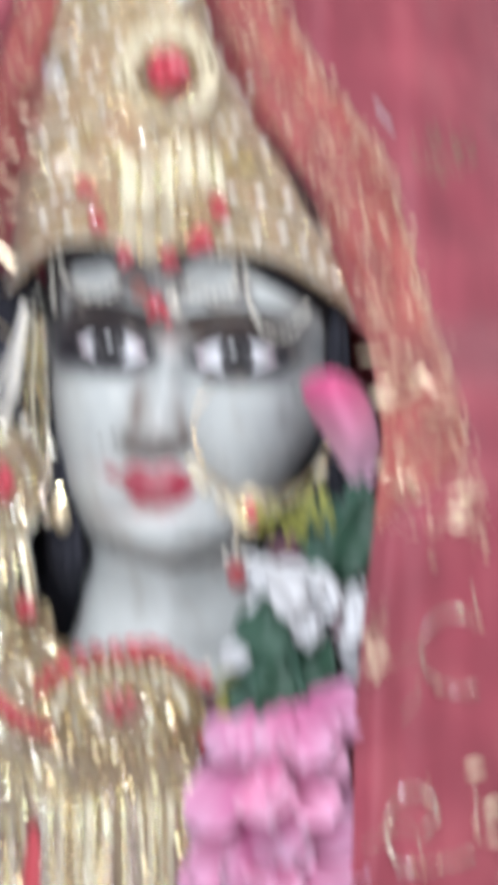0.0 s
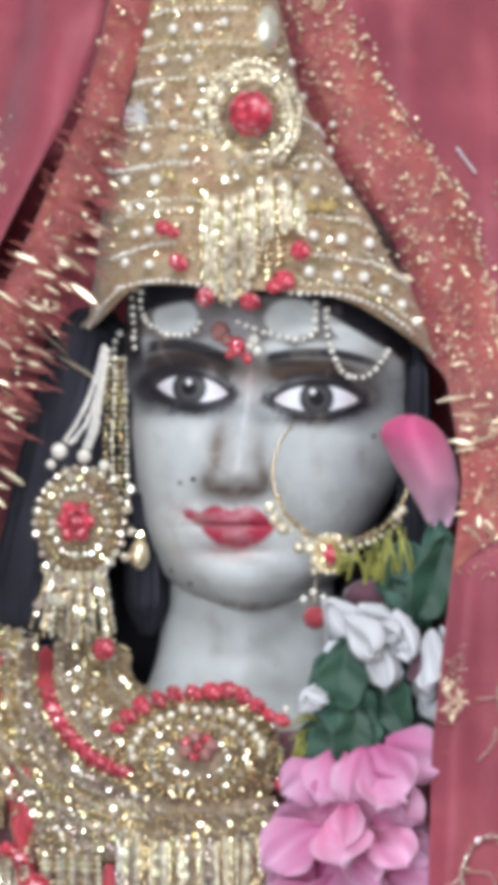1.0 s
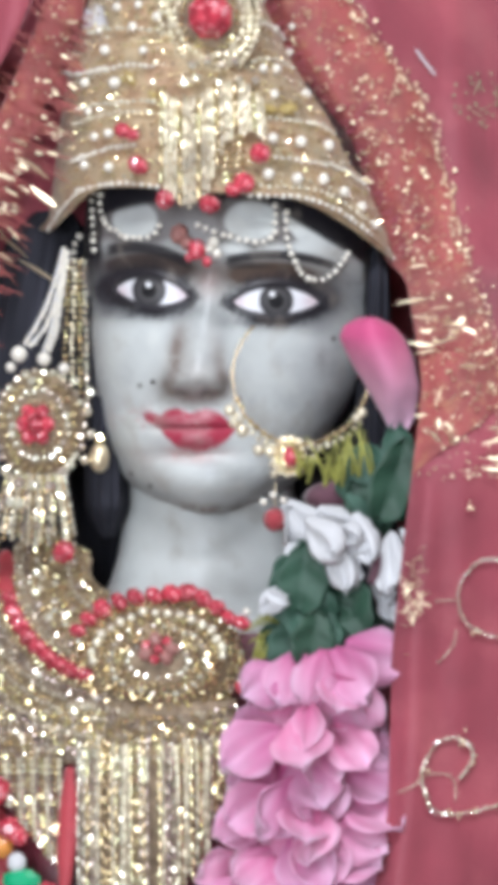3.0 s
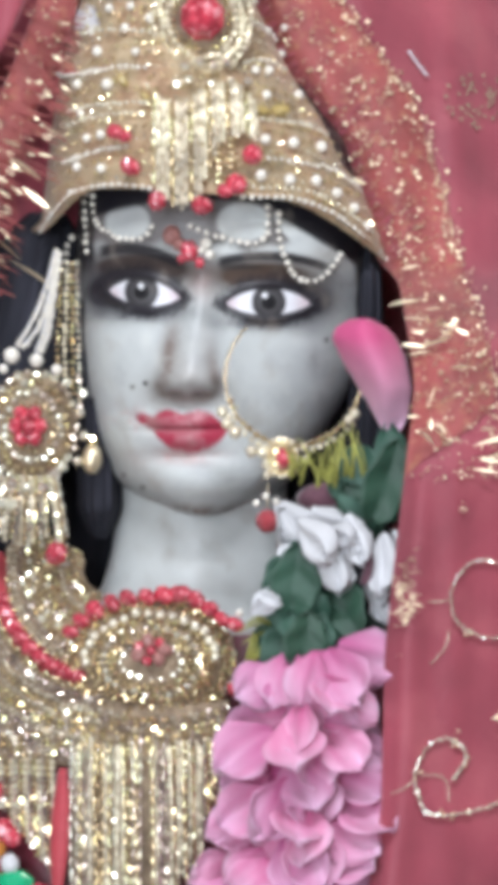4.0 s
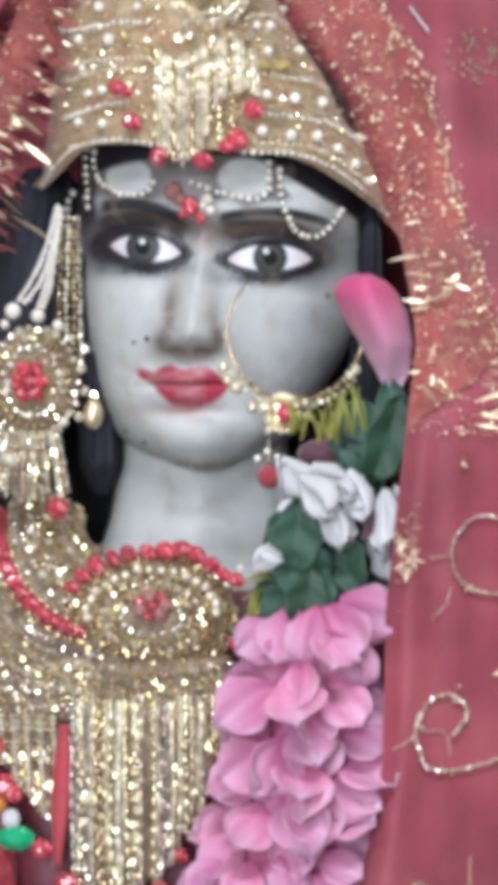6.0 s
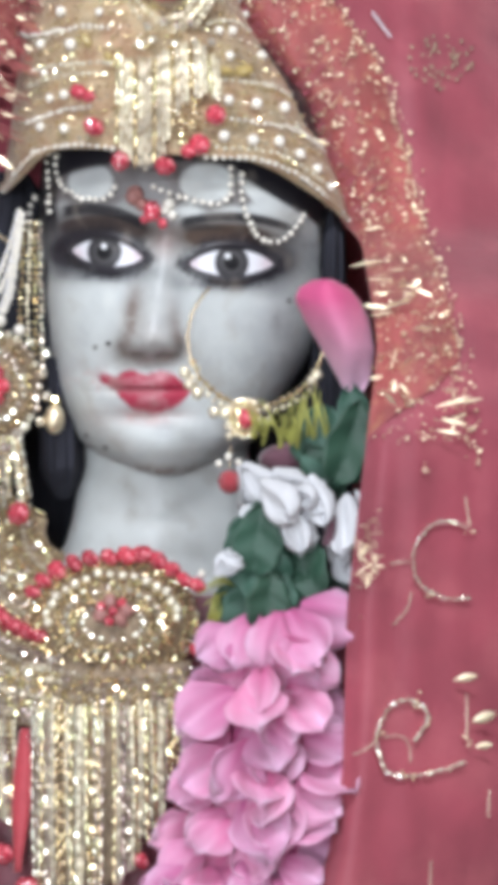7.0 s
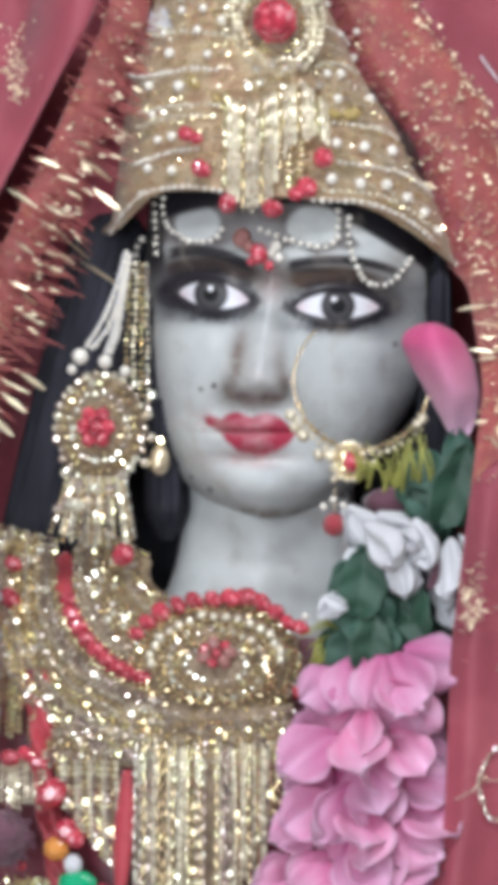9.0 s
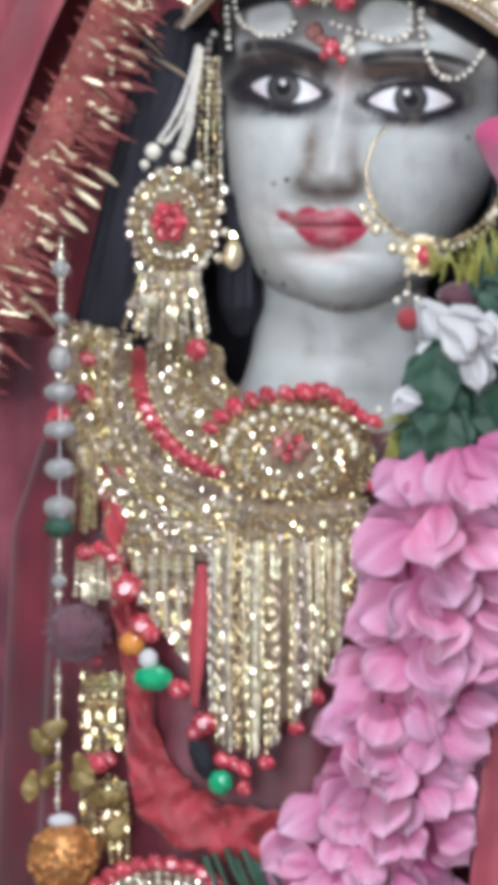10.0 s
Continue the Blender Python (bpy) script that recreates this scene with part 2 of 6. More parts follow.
def along(points, step):
    """Evenly spaced places along a bent line of points, with the way it goes there."""
    p = [Vector(a) for a in points]
    # a smooth line through the points
    fine = []
    for i in range(len(p) - 1):
        a, b, c, d = p[max(i - 1, 0)], p[i], p[i + 1], p[min(i + 2, len(p) - 1)]
        for s in range(12):
            t = s / 12
            fine.append(0.5 * ((2 * b) + (c - a) * t + (2 * a - 5 * b + 4 * c - d) * t * t + (3 * b - a - 3 * c + d) * t ** 3))
    fine.append(p[-1])
    out, need = [], 0.0
    for a, b in zip(fine, fine[1:]):
        length = (b - a).length
        while need <= length and length > 0:
            out.append((a.lerp(b, need / length), (b - a).normalized()))
            need += step
        need -= length
    return out


def tube(points, radius, sides=8, taper=None):
    pts = along(points, max(radius * 0.9, 0.0006))
    verts, faces = [], []
    for i, (c, d) in enumerate(pts):
        r = radius if taper is None else radius * taper(i / max(len(pts) - 1, 1))
        e = d.orthogonal().normalized() if i == 0 else (e - d * e.dot(d)).normalized()
        g = d.cross(e)
        verts += [c + (e * math.cos(2 * math.pi * j / sides) + g * math.sin(2 * math.pi * j / sides)) * r for j in range(sides)]
        if i:
            o = (i - 1) * sides
            faces += [(o + j, o + (j + 1) % sides, o + sides + (j + 1) % sides, o + sides + j) for j in range(sides)]
    faces += [tuple(reversed(range(sides))), tuple(range(len(verts) - sides, len(verts)))]
    return verts, faces


def bead_line(name, points, step, r, mat, parent, jitter=0.12, label=""):
    """A string of small beads, one part."""
    j, rnd = Joined(), random.Random(name + str(points[0]))
    for c, d in along(points, step * U):
        s = r * U * (1 + rnd.uniform(-jitter, jitter))
        j.add(SEED, Matrix.Translation(c + Vector((rnd.gauss(0, 0.8), 0, rnd.gauss(0, 0.8))) * U) @ spun(rnd) @ Matrix.Diagonal((s, s, s, 1)))
    return part(name, j.mesh(name, False), mat, parent, label, "stuff")


# ---- the room round the shrine: unseen and assumed, dark so the beads reflect contrast ----
def box(name, x0, x1, y0, y1, z0, z1, mat, kind="structure", label="", category=""):
    v = [(x, y, z) for x in (x0, x1) for y in (y0, y1) for z in (z0, z1)]
    f = [(0, 1, 3, 2), (4, 6, 7, 5), (0, 4, 5, 1), (2, 3, 7, 6), (0, 2, 6, 4), (1, 5, 7, 3)]
    ob = part(name, mesh_from(name, v, f, False), mat)
    return tagged(ob, label, category, "", kind)


box("floor", -1.9, 1.9, -4.2, 0.6, -0.1, 0.0, STONE, label="plain grey stone floor of the shrine room", category="floor")
box("ceiling", -1.9, 1.9, -4.2, 0.6, 2.8, 2.9, PLASTER, label="plain tan stone ceiling", category="ceiling")
box("wall_north", -1.9, 1.9, 0.45, 0.6, 0.0, 2.8, PLASTER, label="plain tan stone wall behind the figure", category="wall")
box("wall_west", -1.9, -1.75, -4.05, 0.45, 0.0, 2.8, PLASTER, label="plain tan stone side wall", category="wall")
box("wall_east", 1.75, 1.9, -4.05, 0.45, 0.0, 2.8, PLASTER, label="plain tan stone side wall", category="wall")
box("wall_south_west", -1.9, -1.7, -4.2, -4.05, 0.0, 2.8, PLASTER, label="plain tan stone wall beside the doorway", category="wall")
box("wall_south_east", -0.1, 1.9, -4.2, -4.05, 0.0, 2.8, PLASTER, label="plain tan stone wall beside the doorway", category="wall")
box("wall_south_top", -1.7, -0.1, -4.2, -4.05, 2.4, 2.8, PLASTER, label="plain tan stone wall above the doorway", category="wall")
box("plinth", -0.35, 0.35, -0.25, 0.44, 0.0, 0.75, STONE, kind="", label="plain grey stone plinth under the figure", category="plinth")


# ---- the marble figure: one mesh, painted ----
HEAD_L = curve1([(150, 330), (250, 275), (400, 258), (500, 254), (600, 256), (700, 266), (750, 275), (800, 291), (850, 318), (880, 352), (900, 390), (912, 432), (918, 470)])
HEAD_R = curve1([(150, 660), (250, 740), (400, 782), (500, 780), (600, 768), (700, 742), (770, 700), (800, 680), (850, 648), (880, 610), (900, 570), (912, 528), (918, 490)])
HEAD_D = curve1([(150, 130), (300, 215), (400, 238), (600, 242), (800, 222), (870, 212), (900, 196), (918, 160)])


def bell(u, v, cu, cv, su, sv, tilt=0.0):
    c, s = math.cos(tilt), math.sin(tilt)
    a, b = (u - cu) * c + (v - cv) * s, -(u - cu) * s + (v - cv) * c
    return np.exp(-0.5 * ((a / su) ** 2 + (b / sv) ** 2))


def step(x, a, b):
    t = np.clip((x - a) / (b - a), 0, 1)
    return t * t * (3 - 2 * t)


def relief(u, v):
    """How far the carving stands out from the plain head."""
    ridge = 480 - (v - 500) * 0.15
    grow = step(v, 470, 700) * 40 * (1 - step(v, 664, 748)) + 8 * bell(u, v, 480, 520, 50, 60)
    width = 22 + 12 * step(v, 540, 690)
    h = grow * np.exp(-0.5 * ((u - ridge) / width) ** 2)
    # wings and tip of the nose, nostrils
    h += 14 * bell(u, v, 413, 684, 15, 16) + 13 * bell(u, v, 494, 684, 15, 16) + 16 * bell(u, v, 453, 680, 24, 22)
    h -= 9 * bell(u, v, 430, 703, 8, 5) + 9 * bell(u, v, 474, 704, 8, 5)
    # sockets, eyeballs, lids, brows
    h -= 26 * bell(u, v, 376, 520, 62, 38) + 26 * bell(u, v, 597, 538, 66, 38) + 10 * bell(u, v, 440, 525, 22, 26) + 10 * bell(u, v, 520, 535, 22, 26)
    h += 16 * bell(u, v, 374, 526, 42, 22) + 16 * bell(u, v, 597, 545, 46, 22)
    h += 5 * np.exp(-0.5 * ((eye_mask(u, v, 378, 526, 66, 27, 25, 0.12) - 5) / 4) ** 2) + 5 * np.exp(-0.5 * ((eye_mask(u, v, 597, 545, 76, 28, 25, 0.0) - 5) / 4) ** 2)
    h += 10 * bell(u, v, 375, 458, 60, 14) + 10 * bell(u, v, 600, 466, 66, 14)
    # lips and the hollow under them
    h += 13 * bell(u, v, 420, 752, 32, 13) + 13 * bell(u, v, 474, 752, 28, 13) + 17 * bell(u, v, 452, 784, 40, 15) - 7 * bell(u, v, 446, 767, 50, 4)
    h -= 5 * bell(u, v, 446, 728, 8, 12)
    h -= 12 * bell(u, v, 456, 816, 46, 10)
    h += 26 * bell(u, v, 490, 858, 58, 30)
    # cheeks and the folds beside the nose and mouth
    h += 12 * bell(u, v, 325, 660, 40, 60) + 13 * bell(u, v, 612, 680, 52, 62)
    h -= 8 * bell(u, v, 392, 715, 12, 36, 0.45) + 9 * bell(u, v, 520, 715, 12, 36, -0.4) + 6 * bell(u, v, 354, 745, 10, 12)
    return h


def eye_mask(u, v, cu, cv, hw, up, lo, slant):
    """An almond: below 0 inside, in steps outside."""
    a = (u - cu) / hw
    mid = cv + slant * (u - cu)
    body = np.clip(1 - a * a, 0, 1) ** 0.75
    d = np.where(v < mid, (mid - v) - up * body, (v - mid) - lo * body)
    return np.where(np.abs(a) > 1, np.maximum(d, (np.abs(a) - 1) * hw), d)


def mottle(u, v, size, seed):
    """Soft random blotches between 0 and 1."""
    table = np.random.RandomState(seed).rand(64, 64)
    x, y = u / size, v / size
    i, j = np.floor(x).astype(int), np.floor(y).astype(int)
    fx, fy = x - i, y - j
    fx, fy = fx * fx * (3 - 2 * fx), fy * fy * (3 - 2 * fy)
    a, b = table[i % 64, j % 64], table[(i + 1) % 64, j % 64]
    c, d = table[i % 64, (j + 1) % 64], table[(i + 1) % 64, (j + 1) % 64]
    return (a * (1 - fx) + b * fx) * (1 - fy) + (c * (1 - fx) + d * fx) * fy


def paint(u, v, front):
    """The painted colours of the figure: stone, grime, make-up, hair, and some shade and highlights."""
    stone = np.array([0.565, 0.59, 0.58])
    col = np.repeat(stone[None], len(u), 0)

    def lay(rgb, w):
        w = np.clip(w, 0, 1)
        col[:] = col * (1 - w[:, None]) + np.array(rgb)[None] * w[:, None]

    wob = 5 * np.sin(u * 0.11) + 4 * np.sin(v * 0.13 + u * 0.05)
    cloud = 0.55 * mottle(u, v, 60, 3) + 0.3 * mottle(u, v, 24, 4) + 0.15 * mottle(u, v, 9, 6)
    speck = step(0.6 * mottle(u, v, 23, 1) + 0.4 * mottle(u, v, 8, 2), 0.4, 0.72)
    # veins and blotches of the stone
    lay((0.42, 0.435, 0.45), 0.45 * step(cloud, 0.42, 0.75))
    lay((0.72, 0.73, 0.69), 0.4 * step(mottle(u, v, 38, 5), 0.55, 0.9))
    # brown grime and painted shade round the nose, mouth, chin and cheeks
    grime_shade = 0.65 + 0.5 * (cloud - 0.5) + 0.25 * speck
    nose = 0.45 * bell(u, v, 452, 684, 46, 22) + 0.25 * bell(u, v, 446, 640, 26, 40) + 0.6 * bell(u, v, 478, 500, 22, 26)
    # painted shade: dark lines in the creases beside and under the nose
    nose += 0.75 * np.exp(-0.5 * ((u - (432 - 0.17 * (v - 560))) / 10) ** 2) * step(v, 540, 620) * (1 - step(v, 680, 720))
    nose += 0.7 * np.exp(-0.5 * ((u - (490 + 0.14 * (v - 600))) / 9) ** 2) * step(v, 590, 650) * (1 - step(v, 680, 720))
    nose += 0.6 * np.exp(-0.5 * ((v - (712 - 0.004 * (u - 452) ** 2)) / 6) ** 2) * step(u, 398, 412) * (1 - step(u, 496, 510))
    lay((0.19, 0.135, 0.115), 1.15 * grime_shade * nose)
    # painted highlight on the tip and bridge of the nose
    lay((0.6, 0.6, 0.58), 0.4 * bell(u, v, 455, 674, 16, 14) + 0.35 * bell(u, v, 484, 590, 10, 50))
    # darker brown over the philtrum and the fold beside the nose
    lay((0.27, 0.22, 0.20), grime_shade * (0.5 * bell(u, v, 452, 716, 40, 10) + 0.35 * bell(u, v, 395, 715, 16, 20)))
    # painted shade in the nostrils and round the wings
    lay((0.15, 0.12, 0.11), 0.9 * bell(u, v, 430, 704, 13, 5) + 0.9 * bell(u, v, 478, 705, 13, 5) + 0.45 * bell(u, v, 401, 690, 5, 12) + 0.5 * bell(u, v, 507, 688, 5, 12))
    # brown stain on the left jaw, darker hollow under the lip
    lay((0.33, 0.28, 0.25), grime_shade * (0.45 * bell(u, v, 350, 825, 55, 26, 0.6) + 0.4 * bell(u, v, 455, 816, 44, 9)))
    # painted shade line under the chin
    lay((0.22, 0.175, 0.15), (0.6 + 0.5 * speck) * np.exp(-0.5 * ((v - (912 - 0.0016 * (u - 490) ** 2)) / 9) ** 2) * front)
    # painted shade towards both sides of the face, plus small grey spots
    lay((0.30, 0.29, 0.30), grime_shade * (0.6 * bell(u, v, 706, 660, 22, 80) + 0.7 * bell(u, v, 675, 645, 8, 18) + 0.5 * bell(u, v, 668, 595, 30, 8) + 0.5 * bell(u, v, 715, 730, 28, 40)))
    lay((0.36, 0.34, 0.33), grime_shade * 0.4 * bell(u, v, 285, 660, 12, 120))
    # pink smudges round the lips and between the brows
    lay((0.58, 0.30, 0.30), speck * 0.5 * bell(u, v, 350, 750, 26, 16) + (0.2 + 0.4 * speck) * bell(u, v, 440, 812, 42, 10) + 0.3 * bell(u, v, 480, 500, 16, 22))
    # eyes: brown shadow, soot round the lids, white, iris
    for cu, cv, hw, up, lo, slant, side in ((379, 526, 62, 27, 22, 0.12, -1), (597, 545, 74, 27, 22, 0.0, 1)):
        lay((0.05, 0.032, 0.028) if side < 0 else (0.095, 0.06, 0.045), 0.97 * np.clip(2.0 * bell(u, v, cu - 4, cv - 46, 62, 18, 0.05), 0, 1))
        lay((0.028, 0.026, 0.034), 0.97 * np.clip(1.5 * bell(u, v, cu + 74 * side, cv - 6, 26 if side < 0 else 38, 27), 0, 1))
        lay((0.05, 0.05, 0.062), np.clip(1.15 * bell(u, v, cu, cv + 33, 64, 11), 0, 1) * (0.72 + 0.35 * speck))
        d = eye_mask(u, v, cu, cv, hw, up, lo, slant)
        big = eye_mask(u, v, cu + 5 * side, cv, hw + 28, up + 23, lo + 21, slant)
        lash = 9 * (mottle(u, v, 6, 11) - 0.5) + 1.5 * np.sin(u * 0.42 + 0.2 * v)
        lay((0.022, 0.02, 0.026), 0.97 * (1 - step(big + wob * 0.5 + lash, -13, 11)))
        lay((0.80, 0.80, 0.84), 1 - step(d, -3.5, 1.0))
        lay((0.55, 0.36, 0.40), 0.55 * (1 - step(d, -2.5, 1.5)) * (bell(u, v, cu + hw * 0.88, cv, 12, 12) + bell(u, v, cu - hw * 0.88, cv, 10, 10)))
        r = np.hypot(u - (cu - (5 if side < 0 else -1)), v - (cv - (4 if side < 0 else 2)))
        lay((0.04, 0.038, 0.042), (1 - step(r, 28, 33)) * (1 - step(d, -1, 4)))
        lay((0.085, 0.082, 0.085), (1 - step(r, 17, 24)) * step(r, 10, 16) * 0.85 * (1 - step(d, -1, 3)))
        lay((0.008, 0.008, 0.010), 1 - step(r, 11, 15))
        # white dot painted in as the glint on the eye
        lay((0.85, 0.85, 0.87), 1 - step(np.hypot(u - (cu - 6), v - (cv - 14)), 3.5, 6.5))
    # brows: each a pair of soot strokes
    lb = 446 + 0.0028 * (u - 358) ** 2 + 0.10 * (u - 358)
    brow = (1 - step(np.abs(v - lb), 7, 14)) * step(u, 288, 310) * (1 - step(u, 430, 455))
    rb = 462 + 0.0016 * (u - 590) ** 2
    brow = np.maximum(brow, (1 - step(np.abs(v - rb), 5, 11)) * step(u, 500, 518) * (1 - step(u, 690, 725)))
    lay((0.02, 0.018, 0.022), 0.97 * brow)
    rb2 = 480 + 0.0012 * (u - 560) ** 2
    lay((0.05, 0.045, 0.045), 0.8 * (1 - step(np.abs(v - rb2), 3, 8)) * step(u, 506, 520) * (1 - step(u, 560, 600)))
    # lips: a full middle and a thin tail towards the cheek
    tail = np.clip((430 - u) / 75, 0, 1)
    top = np.interp(u, (358, 372, 392, 404, 420, 446, 472, 496, 522), (738, 738, 743, 735, 730, 740, 732, 740, 764))
    mouth = np.interp(u, (354, 400, 450, 500, 524), (742, 759, 769, 764, 764))
    bot = np.interp(u, (358, 372, 388, 402, 422, 455, 490, 512, 524), (744, 756, 764, 782, 800, 809, 801, 786, 768))
    edge = 3 * (mottle(u, v, 7, 8) - 0.5)
    inside = step(v + edge, top - 6, top + 5) * (1 - step(v + edge, bot - 6, bot + 6)) * step(u, 352, 372) * (u < 524)
    lay((0.40, 0.038, 0.075), inside * (0.85 + 0.15 * speck))
    lay((0.24, 0.02, 0.04), 0.35 * inside * np.exp(-0.5 * ((v - mouth) / 3) ** 2) + 0.3 * inside * tail)
    # darker grey smudge on the temple
    lay((0.15, 0.145, 0.15), (0.5 + 0.4 * speck) * bell(u, v, 738, 480, 32, 66))
    # beauty spot
    lay((0.06, 0.05, 0.05), 1 - step(np.hypot(u - 379, v - 684), 3, 6))
    for su, sv, sr in ((356, 690, 3), (338, 846, 3), (372, 868, 4), (700, 610, 4), (640, 880, 3)):
        lay((0.10, 0.08, 0.07), 0.7 * (1 - step(np.hypot(u - su, v - sv), sr, sr + 3)))
    # dark hair parted over the brow, bare stone showing in three patches
    bare = np.maximum(np.maximum(1 - step(np.hypot((u - 350) / 42, (v - 398) / 34), 0.85, 1.05), 1 - step(np.hypot((u - 555) / 50, (v - 402) / 36), 0.85, 1.05)),
                      1 - step(np.hypot(((u - 668) * 0.78 + (v - 428) * 0.62) / 74, (-(u - 668) * 0.62 + (v - 428) * 0.78) / 27), 0.85, 1.05))
    lay((0.12, 0.098, 0.098), 0.85 * (1 - step(v + wob, 430, 456)) * (1 - bare) * (1 - 0.9 * brow))
    line = 362 + 0.0007 * (u - 480) ** 2
    lay((0.014, 0.013, 0.018), 1 - step(v, line - 6, line + 6))
    arc = (u - 600) * 0.60 + 372
    lay((0.014, 0.013, 0.018), (1 - step(v, arc + 6, arc + 16)) * step(u, 604, 614))
    lay((0.014, 0.013, 0.018), step(u + wob * 0.4, 752, 764) * (1 - step(v, 620, 660)))
    lay((0.014, 0.013, 0.018), (1 - step(u + wob * 0.5, 284, 300)) * (1 - step(v, 450, 520)))
    low = 0.55 * (1 - front)
    lay((0.014, 0.013, 0.018), step(low, 0.2, 0.4) * (v < 880))
    return col


def head_mesh():
    rows, fc, bc = 400, 340, 60
    vv = np.linspace(150, 917.5, rows)
    s = np.linspace(-1, 1, fc)
    u_all, v_all, y_all, fr = [], [], [], []
    for v in vv:
        l, r, d = HEAD_L(v), HEAD_R(v), HEAD_D(v)
        c, w = (l + r) / 2, (r - l) / 2
        a = np.sin(s * math.pi / 2)
        u = c + w * a
        base = np.cos(s * math.pi / 2) ** 0.85 * d
        base = base * (1 + 0.06 * np.clip(-a, -1, 1))
        fade = np.clip(np.cos(s * math.pi / 2) * 2.5, 0, 1)
        y = 0.03 - (base + relief(u, np.full_like(u, v)) * fade) * U
        b = np.linspace(1, -1, bc + 2)[1:-1]
        ub = c + w * np.sin(b * math.pi / 2)
        yb = 0.03 + np.cos(b * math.pi / 2) * d * 1.1 * U
        u_all.append(np.concatenate([u, ub])), y_all.append(np.concatenate([y, yb]))
        v_all.append(np.full(fc + bc, v)), fr.append(np.concatenate([np.ones(fc), np.zeros(bc)]))
    return np.concatenate(u_all), np.concatenate(v_all), np.concatenate(y_all), np.concatenate(fr), rows, fc + bc


def ring_faces(rows, cols, base=0):
    i, j = np.meshgrid(np.arange(rows - 1), np.arange(cols), indexing="ij")
    k = (j + 1) % cols
    q = np.stack([i * cols + j, (i + 1) * cols + j, (i + 1) * cols + k, i * cols + k], -1).reshape(-1, 4) + base
    caps = [tuple(base + x for x in range(cols)), tuple(base + (rows - 1) * cols + x for x in reversed(range(cols)))]
    return [tuple(x) for x in q.tolist()] + caps


NECK_C = curve1([(700, 480), (900, 478), (1000, 470), (1080, 455), (1140, 430), (1300, 410), (3034, 420)])
NECK_W = curve1([(700, 140), (880, 152), (980, 158), (1060, 168), (1100, 215), (1160, 330), (1300, 400), (3034, 420)])
NECK_D = curve1([(700, 110), (900, 125), (1060, 140), (1150, 190), (1300, 240), (3034, 260)])


def neck_mesh(base):
    rows, cols = 150, 120
    vv = np.concatenate([np.linspace(720, 1300, 110), np.linspace(1320, 3034, 40)])
    u, v, y = [], [], []
    for x in vv:
        a = np.linspace(0, 2 * math.pi, cols, endpoint=False)
        hollow = 10 * np.exp(-0.5 * ((np.sin(a) * NECK_W(x) + NECK_C(x) - 478) / 42) ** 2) * step(x, 900, 960) * (1 - step(x, 1060, 1110))
        crease = 1.2 * math.exp(-0.5 * ((x - 985) / 7) ** 2)
        u.append(NECK_C(x) + NECK_W(x) * np.sin(a))
        y.append(0.035 - (NECK_D(x) - crease + hollow * 0.45) * np.cos(a) * U)
        v.append(np.full(cols, x))
    return np.concatenate(u), np.concatenate(v), np.concatenate(y), rows, cols


def marble_figure():
    hu, hv, hy, hf, hr, hc = head_mesh()
    nu, nv, ny, nr, nc = neck_mesh(len(hu))
    u, v, y = np.concatenate([hu, nu]), np.concatenate([hv, nv]), np.concatenate([hy, ny])
    verts = np.stack([(u - 441) * U, y, 1.2 - (v - 784) * U], 1)
    me = mesh_from("marble_figure", verts.tolist(), ring_faces(hr, hc) + ring_faces(nr, nc, len(hu)))
    neck_col = np.repeat(np.array([[0.60, 0.62, 0.605]]), len(nu), 0)
    # grey-brown blotches on the neck, strongest at its lower left
    neck_blotch = 0.5 * step(0.6 * mottle(nu, nv, 55, 7) + 0.4 * mottle(nu, nv, 18, 9), 0.45, 0.8) * np.clip(0.35 + bell(nu, nv, 360, 1010, 60, 60), 0, 1)
    neck_col = neck_col * (1 - neck_blotch[:, None]) + np.array([[0.36, 0.34, 0.31]]) * neck_blotch[:, None]
    red = step(nv, 1120, 1150)[:, None]
    neck_col = neck_col * (1 - red) + np.array([[0.3, 0.03, 0.05]]) * red
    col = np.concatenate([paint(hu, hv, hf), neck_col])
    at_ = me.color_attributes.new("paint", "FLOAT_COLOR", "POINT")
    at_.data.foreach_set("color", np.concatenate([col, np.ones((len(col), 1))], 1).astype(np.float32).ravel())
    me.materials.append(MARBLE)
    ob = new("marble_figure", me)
    return tagged(ob, "grey-white marble figure with painted eyes and red lips", "statue")


marble_figure()


# ---- hair, dress, cloths ----
def hair():
    ob = thing("hair_fall", "long black hair hanging behind the marble head", "hair", place=at(260, 1000, 0.05))
    def side(c0, c1, w0, w1, v0, v1, y):
        def f(i, j):
            v = v0 + (v1 - v0) * i
            c, w = c0 + (c1 - c0) * i, w0 + (w1 - w0) * i
            a = 2 * math.pi * j
            wave = (1 + 0.05 * math.sin(9 * a + 3 * i) + 0.03 * math.sin(17 * a + 6 * i)) * min(1, 0.25 + 9 * i) ** 0.5 * min(1, 0.15 + 7 * (1 - i)) ** 0.6
            return at(c + w * math.sin(a) * wave, v, y - 0.022 * math.cos(a) * wave)
        return mesh_from("lock", *grid(40, 72, f, True))
    part("lock", side(205, 90, 75, 110, 372, 1010, 0.045), HAIR, ob)
    part("lock", side(285, 295, 36, 40, 500, 960, 0.03), HAIR, ob)
    part("lock", side(780, 765, 22, 50, 440, 1150, 0.028), HAIR, ob)
    part("lock", side(490, 460, 255, 330, 330, 1250, 0.08), HAIR, ob)


hair()

CHEST_D = curve1([(900, 0.02), (1000, 0.036), (1100, 0.052), (1200, 0.062), (1400, 0.07), (3034, 0.085)])
CHEST_W = curve1([(900, 330), (1000, 400), (1100, 470), (1300, 540), (3034, 620)])


